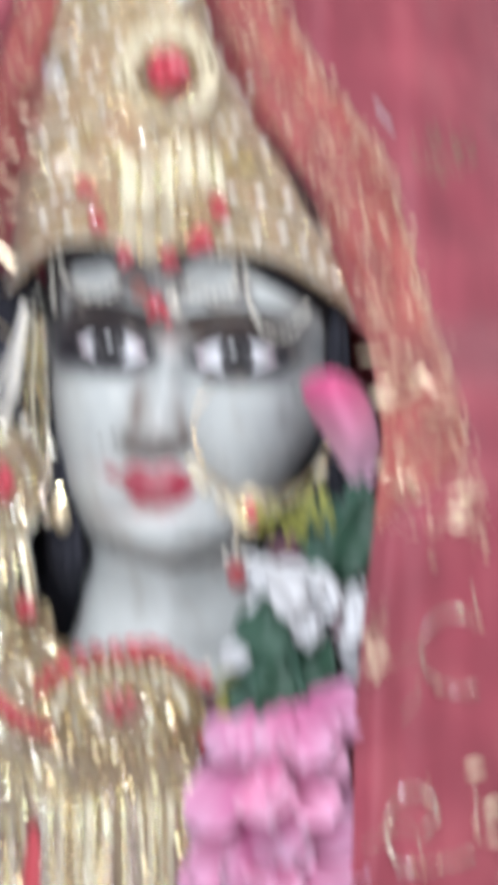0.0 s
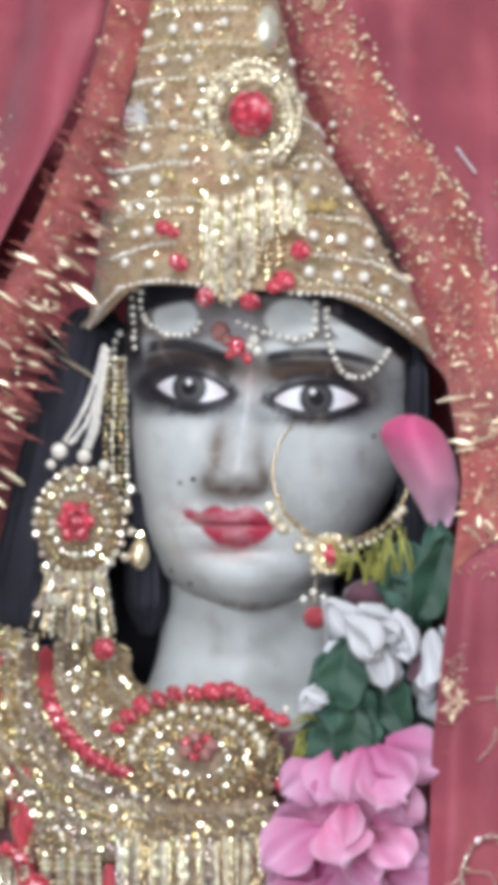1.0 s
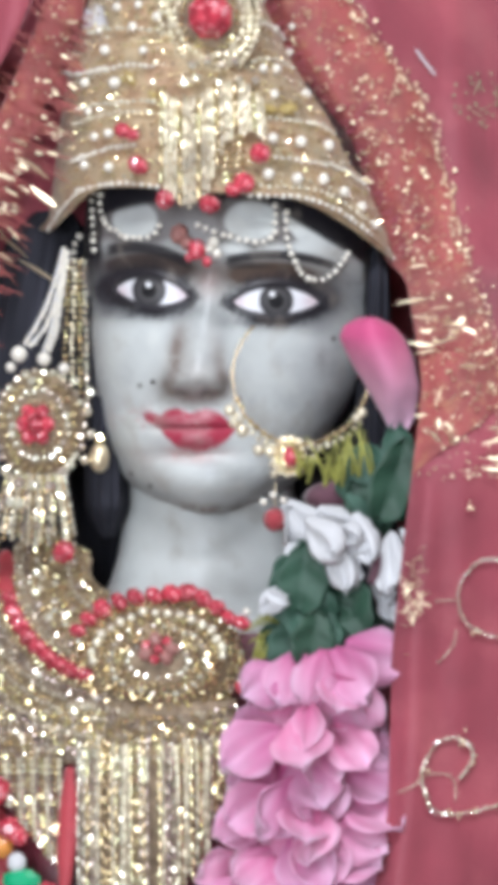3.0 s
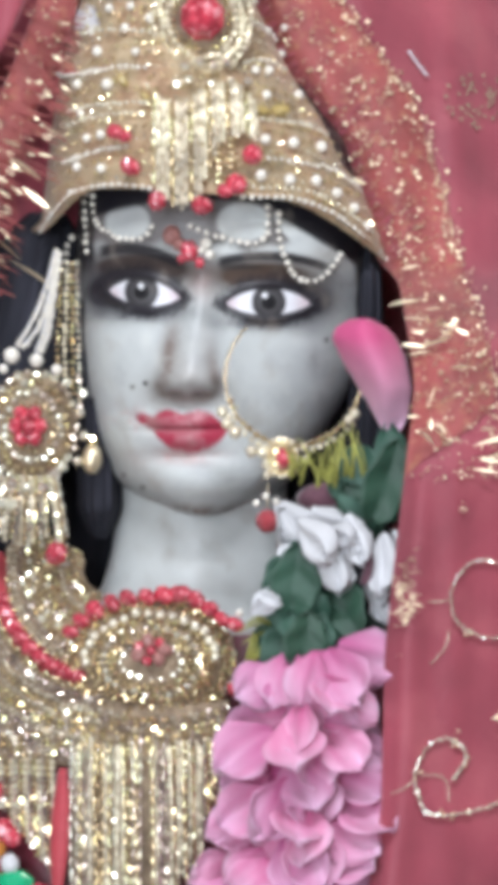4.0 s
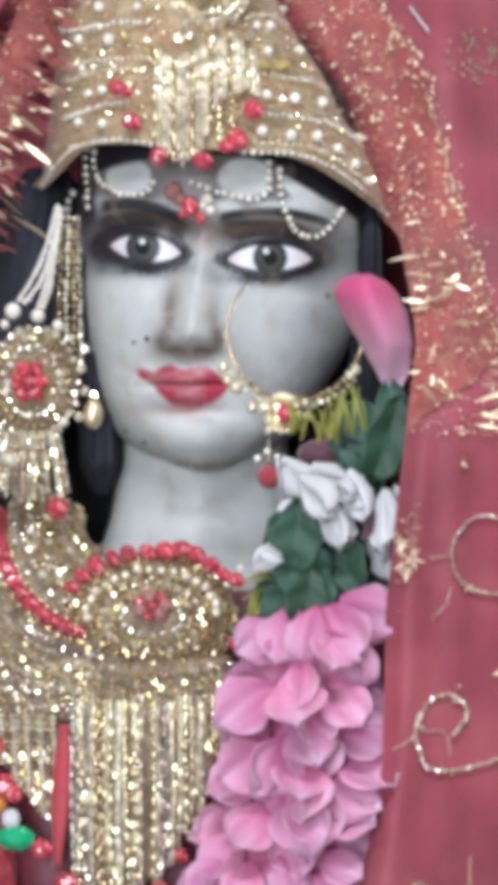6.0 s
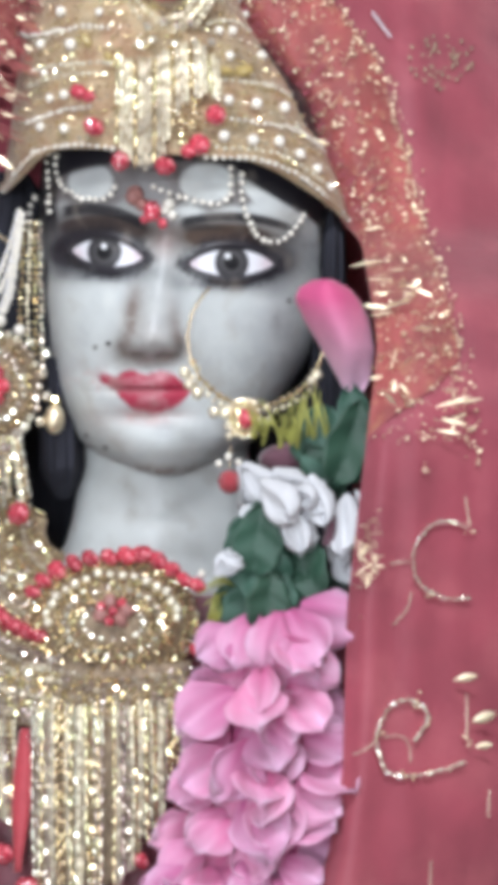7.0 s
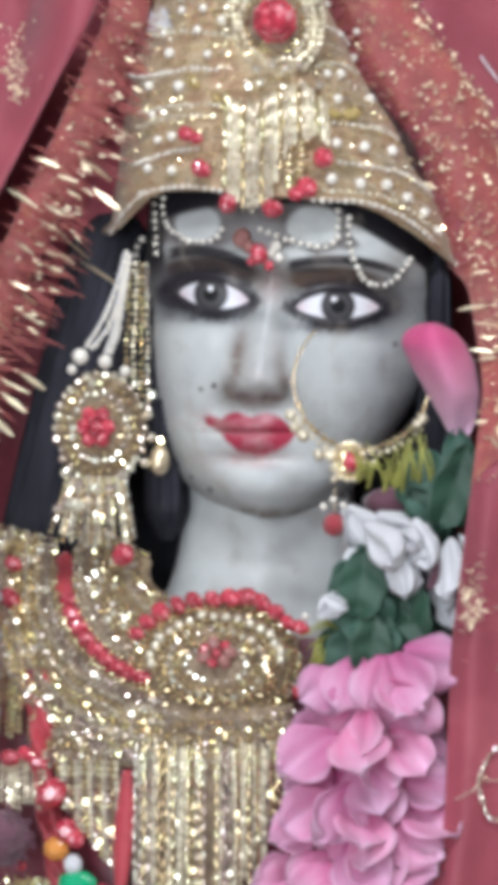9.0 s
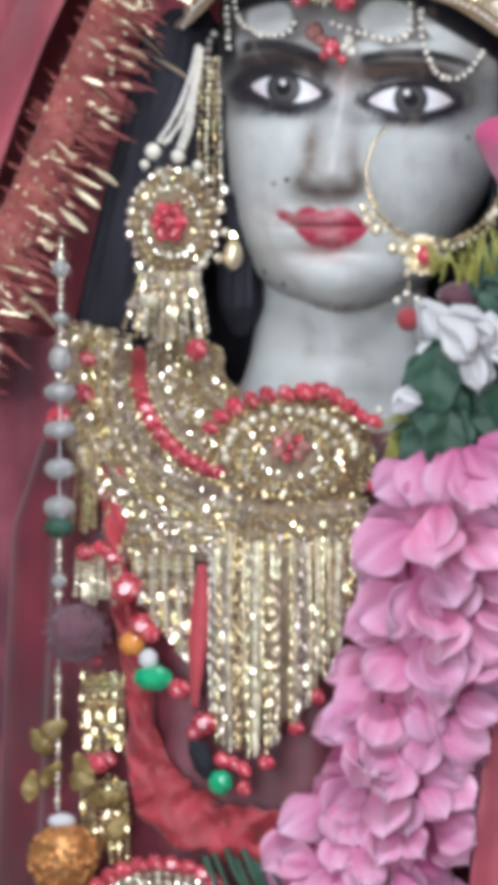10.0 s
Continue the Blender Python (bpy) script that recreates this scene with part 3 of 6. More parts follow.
def chest_y(u, v):
    x = (u - 390) / CHEST_W(v)
    return float(0.04 - CHEST_D(v) * math.sqrt(max(1 - x * x, 0.02)))


def on_chest(u, v, off=0.0):
    return at(u, v, chest_y(u, v) - off)


def dress():
    def f(i, j):
        v = 1130 + (3030 - 1130) * i ** 1.3
        a = 2 * math.pi * j
        fold = 1 + 0.03 * math.sin(13 * a + 2 * i) + 0.005 * math.sin(29 * a)
        u = 390 + CHEST_W(v) * 0.93 * math.sin(a) * fold
        return at(u, v, 0.04 - (CHEST_D(v) - 0.004) * math.cos(a) * fold)
    ob = thing("dress", "dark crimson satin dress hanging in soft folds", "dress", place=at(390, 3030, 0.04))
    part("bodice", mesh_from("bodice", *grid(24, 160, lambda i, j: f(0.3 * i, j), True)), DRESS, ob)
    part("skirt", mesh_from("skirt", *grid(40, 160, lambda i, j: f(0.3 + 0.7 * i, j), True)), DRESS, ob)


dress()


def shawl():
    def f(i, j):
        u, v = -330 + 420 * j + 40 * math.sin(4 * i), 925 + 1400 * i + 60 * j
        return at(u, v, 0.055 + 0.02 * (1 - j) ** 2 + 1.6 * fold_y(u, v, 21.0) + 0.004 * math.sin(u * 0.03 + 4 * i))
    ob = thing("shawl", "dark maroon shawl hanging in loose folds beside the strings", "shawl", place=at(-120, 2325, 0.06))
    part("cloth", solid_sheet("cloth", 70, 60, f, 0.001), SHAWL, ob)
    part("turned_edge", mesh_from("turned_edge", *tube([f(i / 12, 0.995) for i in range(13)], 5 * U, 8)), SHAWL, ob)


def fold_y(u, v, k):
    """Soft hanging folds of a cloth."""
    p = Vector((u * 0.006, v * 0.0012, k))
    return 0.006 * noise.noise(p) + 0.003 * noise.noise(p * 2.7) + 0.0012 * math.sin(u * 0.045 + 2 * noise.noise(p))


shawl()


def back_cloth():
    def f(i, j):
        u, v = -700 + 2400 * j, -700 + 3730 * i
        return at(u, v, 0.12 + 1.4 * fold_y(u, v, 3.0))
    ob = part("shrine_curtain", solid_sheet("shrine_curtain", 90, 160, f, 0.0012), CLOTH)
    tagged(ob, "crimson silk curtain hanging behind the figure", "curtain")


back_cloth()

VEIL_EDGE = curve1([(-420, 500), (-165, 540), (-15, 572), (125, 640), (235, 718), (400, 797), (500, 828), (690, 848), (830, 828), (1000, 806), (1150, 788), (1430, 778), (1568, 752), (1700, 715), (1900, 690), (2400, 680)])
VEIL_EDGE_Y = curve1([(-420, 0.035), (0, 0.03), (300, 0.022), (480, 0.005), (620, -0.045), (800, -0.068), (2400, -0.075)])
BORDER = curve1([(-420, 560), (-165, 655), (0, 743), (80, 797), (182, 873), (300, 905), (420, 932), (655, 984), (830, 1006), (1100, 1030), (2400, 1060)])


def veil_y(u, v):
    e = VEIL_EDGE(v)
    w = (u - e) / 420
    roll = 0.006 * math.exp(-((u - e) / 26) ** 2)
    return float(VEIL_EDGE_Y(v) + 0.05 * max(w, 0) ** 1.2 - 0.012 * math.sin(min(max(w, 0) * 2.2, 3.1)) + fold_y(u, v, 7.0) * 0.6 + roll)


def on_veil(u, v, off=0.0015):
    return at(u, v, veil_y(u, v) - off)


def blade(length, width):
    """A bent, tapering sliver of foil that points along +x, thick in the middle."""
    verts, faces = [], []
    for i in range(6):
        t = i / 5
        w = width * (0.15 + 1.15 * math.sin(math.pi * min(t * 0.92, 1)) ** 1.3)
        x = length * t
        b = 0.12 * length * t * t
        verts += [(x, -0.25 * w - b, 0), (x, -b, w), (x, 0.25 * w - b, 0), (x, -b, -w)]
        if i:
            o = (i - 1) * 4
            faces += [(o + j, o + (j + 1) % 4, o + 4 + (j + 1) % 4, o + 4 + j) for j in range(4)]
    faces += [(3, 2, 1, 0), (20, 21, 22, 23)]
    return verts, faces


SPANGLE = gem_shape(6, 0.7, 0.3)


def right_veil():
    ob = thing("veil", "sheer crimson veil with gold embroidery draped over the crown", "veil", place=at(900, 3034, 0.05))
    rnd = random.Random(4)
    def inner(i, j):
        v = -420 + 1284 * i
        e = VEIL_EDGE(v) - 60 * (1 - step(v, 400, 520))
        b = e + (BORDER(v) - e) * (1 - step(v, 700, 866))
        u = e + (b - e) * j
        return at(u, v, veil_y(max(u, VEIL_EDGE(v)), v) + 0.0003 * max(VEIL_EDGE(v) - u, 0))
    def outer(i, j):
        v = -420 + 3440 * i
        e = BORDER(v) if v < 700 else VEIL_EDGE(v) + (BORDER(v) - VEIL_EDGE(v)) * (1 - step(v, 700, 866))
        u = e + (1560 - e) * j ** 1.3
        return at(u, v, veil_y(u, v) + 0.0012 * (1 if v < 830 else 0))
    part("net_layer", solid_sheet("net_layer", 150, 60, inner, 0.0006), NET, ob, "sheer orange-red net")
    part("silk_layer", solid_sheet("silk_layer", 240, 90, outer, 0.0008), CLOTH, ob)
    # sequined border, fine gold stitches over the net
    trim = Joined()
    for v in np.arange(-400, 900, 9):
        for k in range(2):
            u = BORDER(v) + rnd.gauss(0, 9)
            s = rnd.choice((2.2, 3, 3, 4.5)) * U
            trim.add(SPANGLE, Matrix.Translation(on_veil(u, v + rnd.uniform(-5, 5))) @ Euler((rnd.gauss(0, 0.5), rnd.uniform(0, 3), rnd.gauss(0, 0.5))).to_matrix().to_4x4() @ Matrix.Diagonal((s, s, s, 1)))
    wisps, tips = Joined(), Joined()
    for v in np.arange(-180, 470, 4.2):
        a = radians(rnd.gauss(24, 13))
        c = at(VEIL_EDGE(v) - 6, v, veil_y(VEIL_EDGE(v), v) - 0.003)
        ln = rnd.uniform(35, 95)
        m = Matrix.Translation(c) @ Euler((0, -a, rnd.gauss(0.1, 0.1))).to_matrix().to_4x4()
        wisps.add(blade(ln * U, rnd.uniform(0.8, 1.5) * U), m)
        if rnd.random() < 0.4:
            tips.add(blade(rnd.uniform(8, 18) * U, 1.8 * U), m @ Matrix.Translation((ln * 0.9 * U, -0.1 * ln * U, 0)))
    part("red_threads", wisps.mesh("red_threads", False), CLOTH, ob, "thin red fringe threads", "stuff")
    part("thread_tips", tips.mesh("thread_tips", False), FOIL, ob, "gold thread tips", "stuff")
    part("sequin_border", trim.mesh("sequin_border", False), FOIL, ob, "gold sequin border")
    dots = Joined()
    for _ in range(800):
        v = rnd.uniform(-300, 860)
        e, b = VEIL_EDGE(v), BORDER(v)
        u = e + (b - e) * rnd.uniform(0.02, 0.98)
        s = rnd.choice((1.4, 1.8, 2.2, 3.6)) * U
        dots.add(SPANGLE, Matrix.Translation(on_veil(u, v)) @ Euler((rnd.gauss(0, 0.6), rnd.uniform(0, 3), rnd.gauss(0, 0.6))).to_matrix().to_4x4() @ Matrix.Diagonal((s * rnd.uniform(1, 1.7), s, s, 1)))
    part("stitching", dots.mesh("stitching", False), FOIL, ob, "fine gold stitches", "stuff")
    # foil fringe sprays
    for cu, cv, count, lo, hi, a0, a1 in ((825, 538, 4, 30, 70, -5, 22), (840, 640, 4, 40, 85, -8, 14), (955, 812, 6, 25, 70, -15, 25), (738, 268, 3, 22, 34, -6, 6), (900, 600, 10, 12, 40, -30, 40), (880, 740, 10, 10, 34, -180, 180)):
        for _ in range(count):
            spray = Joined()
            a = radians(rnd.uniform(a0, a1))
            c = on_veil(cu + rnd.gauss(0, 12), cv + rnd.gauss(0, 26), 0.003)
            spray.add(blade(rnd.uniform(lo, hi) * U, rnd.uniform(1.6, 3.6) * U), Matrix.Translation(c) @ Euler((rnd.gauss(0, 0.5), -a, rnd.gauss(0, 0.25))).to_matrix().to_4x4())
            part("foil_sliver", spray.mesh("foil_sliver", False), FOIL, ob, "crumpled gold foil sliver")
    # gold burst on the edge beside the flowers
    for i in range(64):
        burst = Joined()
        a = radians(rnd.uniform(-60, 60))
        c = on_veil(798 + rnd.uniform(0, 38), 1062 + rnd.gauss(0, 34), 0.003)
        burst.add(blade(rnd.uniform(8, 26) * U, rnd.uniform(0.5, 1.2) * U), Matrix.Translation(c) @ Euler((rnd.gauss(0, 0.6), -a + rnd.gauss(0, 0.2), rnd.gauss(0, 0.3))).to_matrix().to_4x4())
        part("gold_spike", burst.mesh("gold_spike", False), FOIL, ob, "thin gold thread spike")
    # couched gold scrolls and stems
    for pts, r in ((((903, 1372), (922, 1348), (924, 1323), (905, 1309), (883, 1304), (859, 1318), (839, 1352), (836, 1376), (844, 1406), (855, 1428), (878, 1435), (907, 1434), (941, 1429), (971, 1421), (990, 1412)), 1.9),
                   (((995, 1008), (966, 998), (936, 1004), (914, 1027), (903, 1051), (904, 1080), (914, 1105), (940, 1123), (970, 1132), (1004, 1130)), 1.6),
                   (((905, 1700), (870, 1668), (845, 1630), (818, 1640), (800, 1672), (812, 1710)), 1.6)):
        part("scroll", mesh_from("scroll", *tube([on_veil(a, b, 0.001) for a, b in pts], 0.8 * r * U, 6)), PALE_GOLD, ob, "couched gold thread scroll")
        bead_line("bead_thread", [on_veil(a, b, 0.002) for a, b in pts], 5.5, 1.7 * r, CRYSTAL, ob, 0.3)
    for pts in (((844, 1367), (878, 1367), (893, 1382), (895, 1416)), ((795, 1398), (820, 1386), (837, 1372)), ((862, 1069), (900, 1066)), ((899, 1118), (892, 1147), (865, 1177)), ((995, 954), (1003, 1008)), ((995, 1297), (995, 1380)), ((1034, 1464), (1031, 1513)), ((930, 1585), (928, 1640))):
        part("stem", mesh_from("stem", *tube([on_veil(a, b, 0.0008) for a, b in pts], 1.1 * U, 6)), PALE_GOLD, ob, "couched gold thread line")
    for u, v, ln, wd, turn in ((972, 1272, 40, 6, 12), (1004, 1345, 42, 8, 22), (1008, 1388, 30, 5, 8)):
        spray = Joined()
        spray.add(blade(ln * U, wd * U), Matrix.Translation(on_veil(u, v, 0.003)) @ Euler((0.3, -radians(turn), 0.1)).to_matrix().to_4x4())
        part("foil_sliver", spray.mesh("foil_sliver", False), FOIL, ob, "crumpled gold foil sliver")
    part("stem", mesh_from("stem", *tube([on_veil(a, b, 0.001) for a, b in ((858, 88), (872, 108), (892, 134))], 2.2 * U, 6)), THREAD, ob, "loose silver thread")
    worn = Joined()
    for _ in range(70):
        a, q = rnd.uniform(0, 6.28), rnd.choice((22, 36, 52, 60)) + rnd.gauss(0, 4)
        s = rnd.uniform(2, 4.2) * U
        worn.add(SPANGLE, Matrix.Translation(on_veil(985 + q * math.cos(a), 175 + 0.8 * q * math.sin(a), 0.001)) @ Matrix.Diagonal((s, s * 0.4, s, 1)))
    part("worn_motif", worn.mesh("worn_motif", False), LAME, ob, "dull worn gold embroidered motif", "stuff")
    seq = Joined()
    for u, v in ((884, 1436), (902, 1436), (930, 1431), (922, 1345), (905, 1309), (840, 1360), (940, 1123), (995, 1378), (985, 1640), (925, 905), (1008, 1015), (826, 1040), (822, 1100)):
        for k in range(4):
            s = rnd.uniform(2.2, 3.6) * U
            seq.add(SPANGLE, Matrix.Translation(on_veil(u + rnd.gauss(0, 5), v + rnd.gauss(0, 5), 0.002)) @ Euler((rnd.gauss(0, 0.6), 0, rnd.gauss(0, 0.6))).to_matrix().to_4x4() @ Matrix.Diagonal((s, s, s, 1)))
    part("sequin_fill", seq.mesh("sequin_fill", False), FOIL, ob, "gold sequins", "stuff")


right_veil()

HEM = curve1([(-420, 330), (-100, 262), (40, 222), (250, 130), (440, 40), (640, -46), (830, -132), (1000, -215), (1300, -330)])


def left_y(u, v):
    w = max((HEM(v) - u) / 300, 0)
    return float(0.012 + 0.03 * w - 0.012 * math.sin(min(w * 5, 3.1)) + 0.7 * fold_y(u, v, 11.0))


def left_veil():
    ob = thing("veil", "crimson veil with a spiky gold foil fringe along its hem", "veil", place=at(-300, 3034, 0.06))
    rnd = random.Random(9)
    def under(i, j):
        v = -420 + 3440 * i
        e = HEM(v) - 62 - 30 * math.sin(v * 0.004)
        u = e + (-640 - e) * j
        return at(u, v, left_y(u, v) - 0.004 + 0.01 * (1 - j))
    def hem(i, j):
        v = -420 + 1720 * i
        u = HEM(v) + 34 - 74 * j
        return at(u, v, left_y(HEM(v), v) - 0.0022 * math.sin(math.pi * j) + 0.0012 * math.sin(v * 0.06 + 3 * j) + 0.0007 * math.sin(v * 0.17 + 9 * j))
    def lining(i, j):
        v = -420 + (830 + 60 * j) * i
        u = HEM(v) + 20 + (290 - HEM(v)) * j
        return at(u, v, 0.035 + fold_y(u, v, 2.0))
    part("silk_layer", solid_sheet("silk_layer", 160, 60, under, 0.0008), CLOTH, ob)
    part("hem_band", solid_sheet("hem_band", 140, 14, hem, 0.0008), NET, ob, "orange-red net hem")
    part("lining", solid_sheet("lining", 60, 40, lining, 0.0006), CLOTH, ob)
    # the fringe: red threads and gold foil slivers that stand off the hem
    v = 20.0
    threads, loose, glint = Joined(), Joined(), Joined()
    while v < 1040:
        a = radians(-24 + rnd.gauss(0, 11))
        c = at(HEM(v) + rnd.uniform(-34, 26), v, left_y(HEM(v), v) - 0.003 - 0.016 * float(bell(0, v, 0, 300, 1, 110)))
        m = Matrix.Translation(c) @ Euler((0, -a, rnd.gauss(0, 0.15))).to_matrix().to_4x4()
        ln = rnd.uniform(45, 120)
        threads.add(blade(ln * U, rnd.uniform(0.9, 1.9) * U), m)
        if rnd.random() < 0.3:
            glint.add(blade(rnd.uniform(10, 30) * U, rnd.uniform(1.2, 2.2) * U), m @ Matrix.Translation((ln * 0.55 * U, -0.05 * ln * U, 0)))
        v += rnd.uniform(2.2, 4.2)
    for v in np.arange(20, 1000, 7):
        a = radians(150 + rnd.gauss(0, 14))
        c = at(HEM(v) - rnd.uniform(0, 34), v, left_y(HEM(v), v) - 0.003)
        loose.add(blade(rnd.uniform(18, 48) * U, rnd.uniform(0.8, 1.5) * U), Matrix.Translation(c) @ Euler((0, -a, rnd.gauss(0, 0.15))).to_matrix().to_4x4())
    part("red_threads", threads.mesh("red_threads", False), NET, ob, "thin orange-red fringe threads", "stuff")
    part("red_threads", loose.mesh("red_threads", False), NET, ob, "thin orange-red fringe threads", "stuff")
    part("glint_fill", glint.mesh("glint_fill", False), FOIL, ob, "gold glints on the threads", "stuff")
    slivers = [(140, 280, 74, 4, -32), (166, 336, 60, 3.6, -40), (140, 462, 92, 3, -28), (34, 660, 58, 4.4, -32), (0, 694, 58, 4, -38), (-26, 730, 64, 5, -40), (-100, 872, 100, 5, -42), (-40, 300, 50, 3.4, -35), (14, 336, 68, 3.4, -30), (66, 283, 46, 4, -20), (26, 428, 40, 3.4, -30), (-24, 556, 48, 3, -34)]
    v = 225.0
    while v < 960:
        slivers.append((HEM(v) + rnd.choice((0, 30, 55)), v, rnd.uniform(30, 75), rnd.choice((1.5, 2.0, 2.6)), -27 + rnd.gauss(0, 8)))
        v += rnd.uniform(20, 44)
    for u, v, ln, wd, turn in slivers:
        sliver = Joined()
        sliver.add(blade(ln * U, wd * U), Matrix.Translation(at(u, v, left_y(HEM(v), v) - 0.006 - 0.016 * float(bell(0, v, 0, 300, 1, 110)))) @ Euler((rnd.gauss(0.4, 0.4), -radians(turn), rnd.gauss(0, 0.2))).to_matrix().to_4x4())
        part("foil_sliver", sliver.mesh("foil_sliver", False), FOIL, ob, "bright gold foil sliver")
    dots = Joined()
    for _ in range(150):
        v = rnd.uniform(-250, 900)
        u = HEM(v) + rnd.gauss(-5, 22)
        s = rnd.choice((2, 3, 4.5)) * U
        dots.add(SPANGLE, Matrix.Translation(at(u, v, left_y(HEM(v), v) - 0.008)) @ Euler((rnd.gauss(0, 0.6), 0, rnd.gauss(0, 0.6))).to_matrix().to_4x4() @ Matrix.Diagonal((s, s, s, 1)))
    part("sequin_fill", dots.mesh("sequin_fill", False), FOIL, ob, "gold sequins", "stuff")
    gold = Joined()
    for _ in range(90):
        u, v = rnd.gauss(22, 14), rnd.uniform(30, 180)
        s = rnd.uniform(1.5, 4) * U
        gold.add(SPANGLE, Matrix.Translation(at(u, v, left_y(u, v) - 0.006)) @ Euler((rnd.gauss(0, 0.5), 0, rnd.gauss(0, 0.5))).to_matrix().to_4x4() @ Matrix.Diagonal((s, s, s, 1)))
    part("gold_motif", gold.mesh("gold_motif", False), FOIL, ob, "faded gold woven motif", "stuff")


left_veil()


# ---- crown ----
CROWN_L = curve1([(-420, 352), (-320, 330), (-165, 288), (25, 255), (125, 230), (250, 212), (340, 200), (420, 192), (500, 188)])
CROWN_R = curve1([(-420, 480), (-320, 500), (-165, 541), (-15, 573), (125, 640), (235, 720), (400, 798), (500, 832)])
CROWN_D = curve1([(-420, 0.015), (-165, 0.030), (100, 0.045), (300, 0.056), (480, 0.060)])
RIM = curve1([(160, 418), (190, 405), (215, 378), (250, 350), (300, 336), (400, 340), (480, 350), (560, 355), (640, 360), (700, 380), (760, 420), (830, 485)])


def crown_y(u, v):
    l, r = CROWN_L(v), CROWN_R(v)
    x = (u - (l + r) / 2) / ((r - l) / 2)
    return float(0.03 - CROWN_D(v) * math.sqrt(max(1 - x * x, 0.0)))


def on_crown(u, v, off=0.001):
    return at(u, v, crown_y(u, v) - off)


def line_on(f, pts, off=0.001):
    return [f(u, v, off) for u, v in pts]


BEAD = ball(1, 7, 5)


def bead_row(parent, pts, step, r, mat, name="bead"):
    """A chain whose beads can be told apart: each is a part."""
    rnd = random.Random(round(pts[0].x * 1e5) + 7 * round(pts[0].z * 1e5))
    me = shared(BEAD, name + "_" + mat.name, mat, mat in (PEARL, CHAIN))
    for c, d in along(pts, step * U):
        s = r * (1 + rnd.uniform(-0.16, 0.16))
        piece(name, me, parent, c + Vector((rnd.gauss(0, 0.9), 0, rnd.gauss(0, 0.9))) * U, s, None, rnd.uniform(0, 360))


def bugle(j, a, b, r):
    """A short glass tube with bevelled ends from a to b."""
    d = (b - a)
    q = d.to_track_quat("Z", "Y").to_matrix().to_4x4()
    verts, faces = [], []
    for t, s in ((0, 0.6), (0.1, 1), (0.9, 1), (1, 0.6)):
        verts += [(r * s * math.cos(2 * math.pi * k / 6), r * s * math.sin(2 * math.pi * k / 6), d.length * t) for k in range(6)]
    for i in range(3):
        faces += [(i * 6 + k, i * 6 + (k + 1) % 6, i * 6 + 6 + (k + 1) % 6, i * 6 + 6 + k) for k in range(6)]
    faces += [tuple(reversed(range(6))), tuple(range(18, 24))]
    j.add((verts, faces), Matrix.Translation(a) @ q @ Euler((0, 0, 997.0 * a.x + 331.0 * a.z)).to_matrix().to_4x4())


def strand(parent, pts, length, r, mat, seed, gap=2.5, name="bead_strand"):
    """A hanging string of bugle beads: one part."""
    rnd, j = random.Random(seed), Joined()
    places = along(pts, 2 * U)
    i = 0
    while i < len(places) - 3:
        n = max(2, int(length * rnd.uniform(0.7, 1.2) / 2))
        k = min(i + n, len(places) - 1)
        bugle(j, places[i][0], places[k][0], r * U * rnd.uniform(0.85, 1.15))
        i = k + max(1, int(gap / 2))
    return part(name, j.mesh(name, length > 20), mat, parent, "", "stuff")


def oval_ring(f, cu, cv, ru, rv, off, n, jit=0.0, seed=0, a0=0, a1=360):
    rnd = random.Random(seed)
    out = []
    for i in range(n):
        a = radians(a0 + (a1 - a0) * i / n)
        out.append(f(cu + (ru + rnd.gauss(0, jit)) * math.cos(a), cv - (rv + rnd.gauss(0, jit)) * math.sin(a), off))
    return out


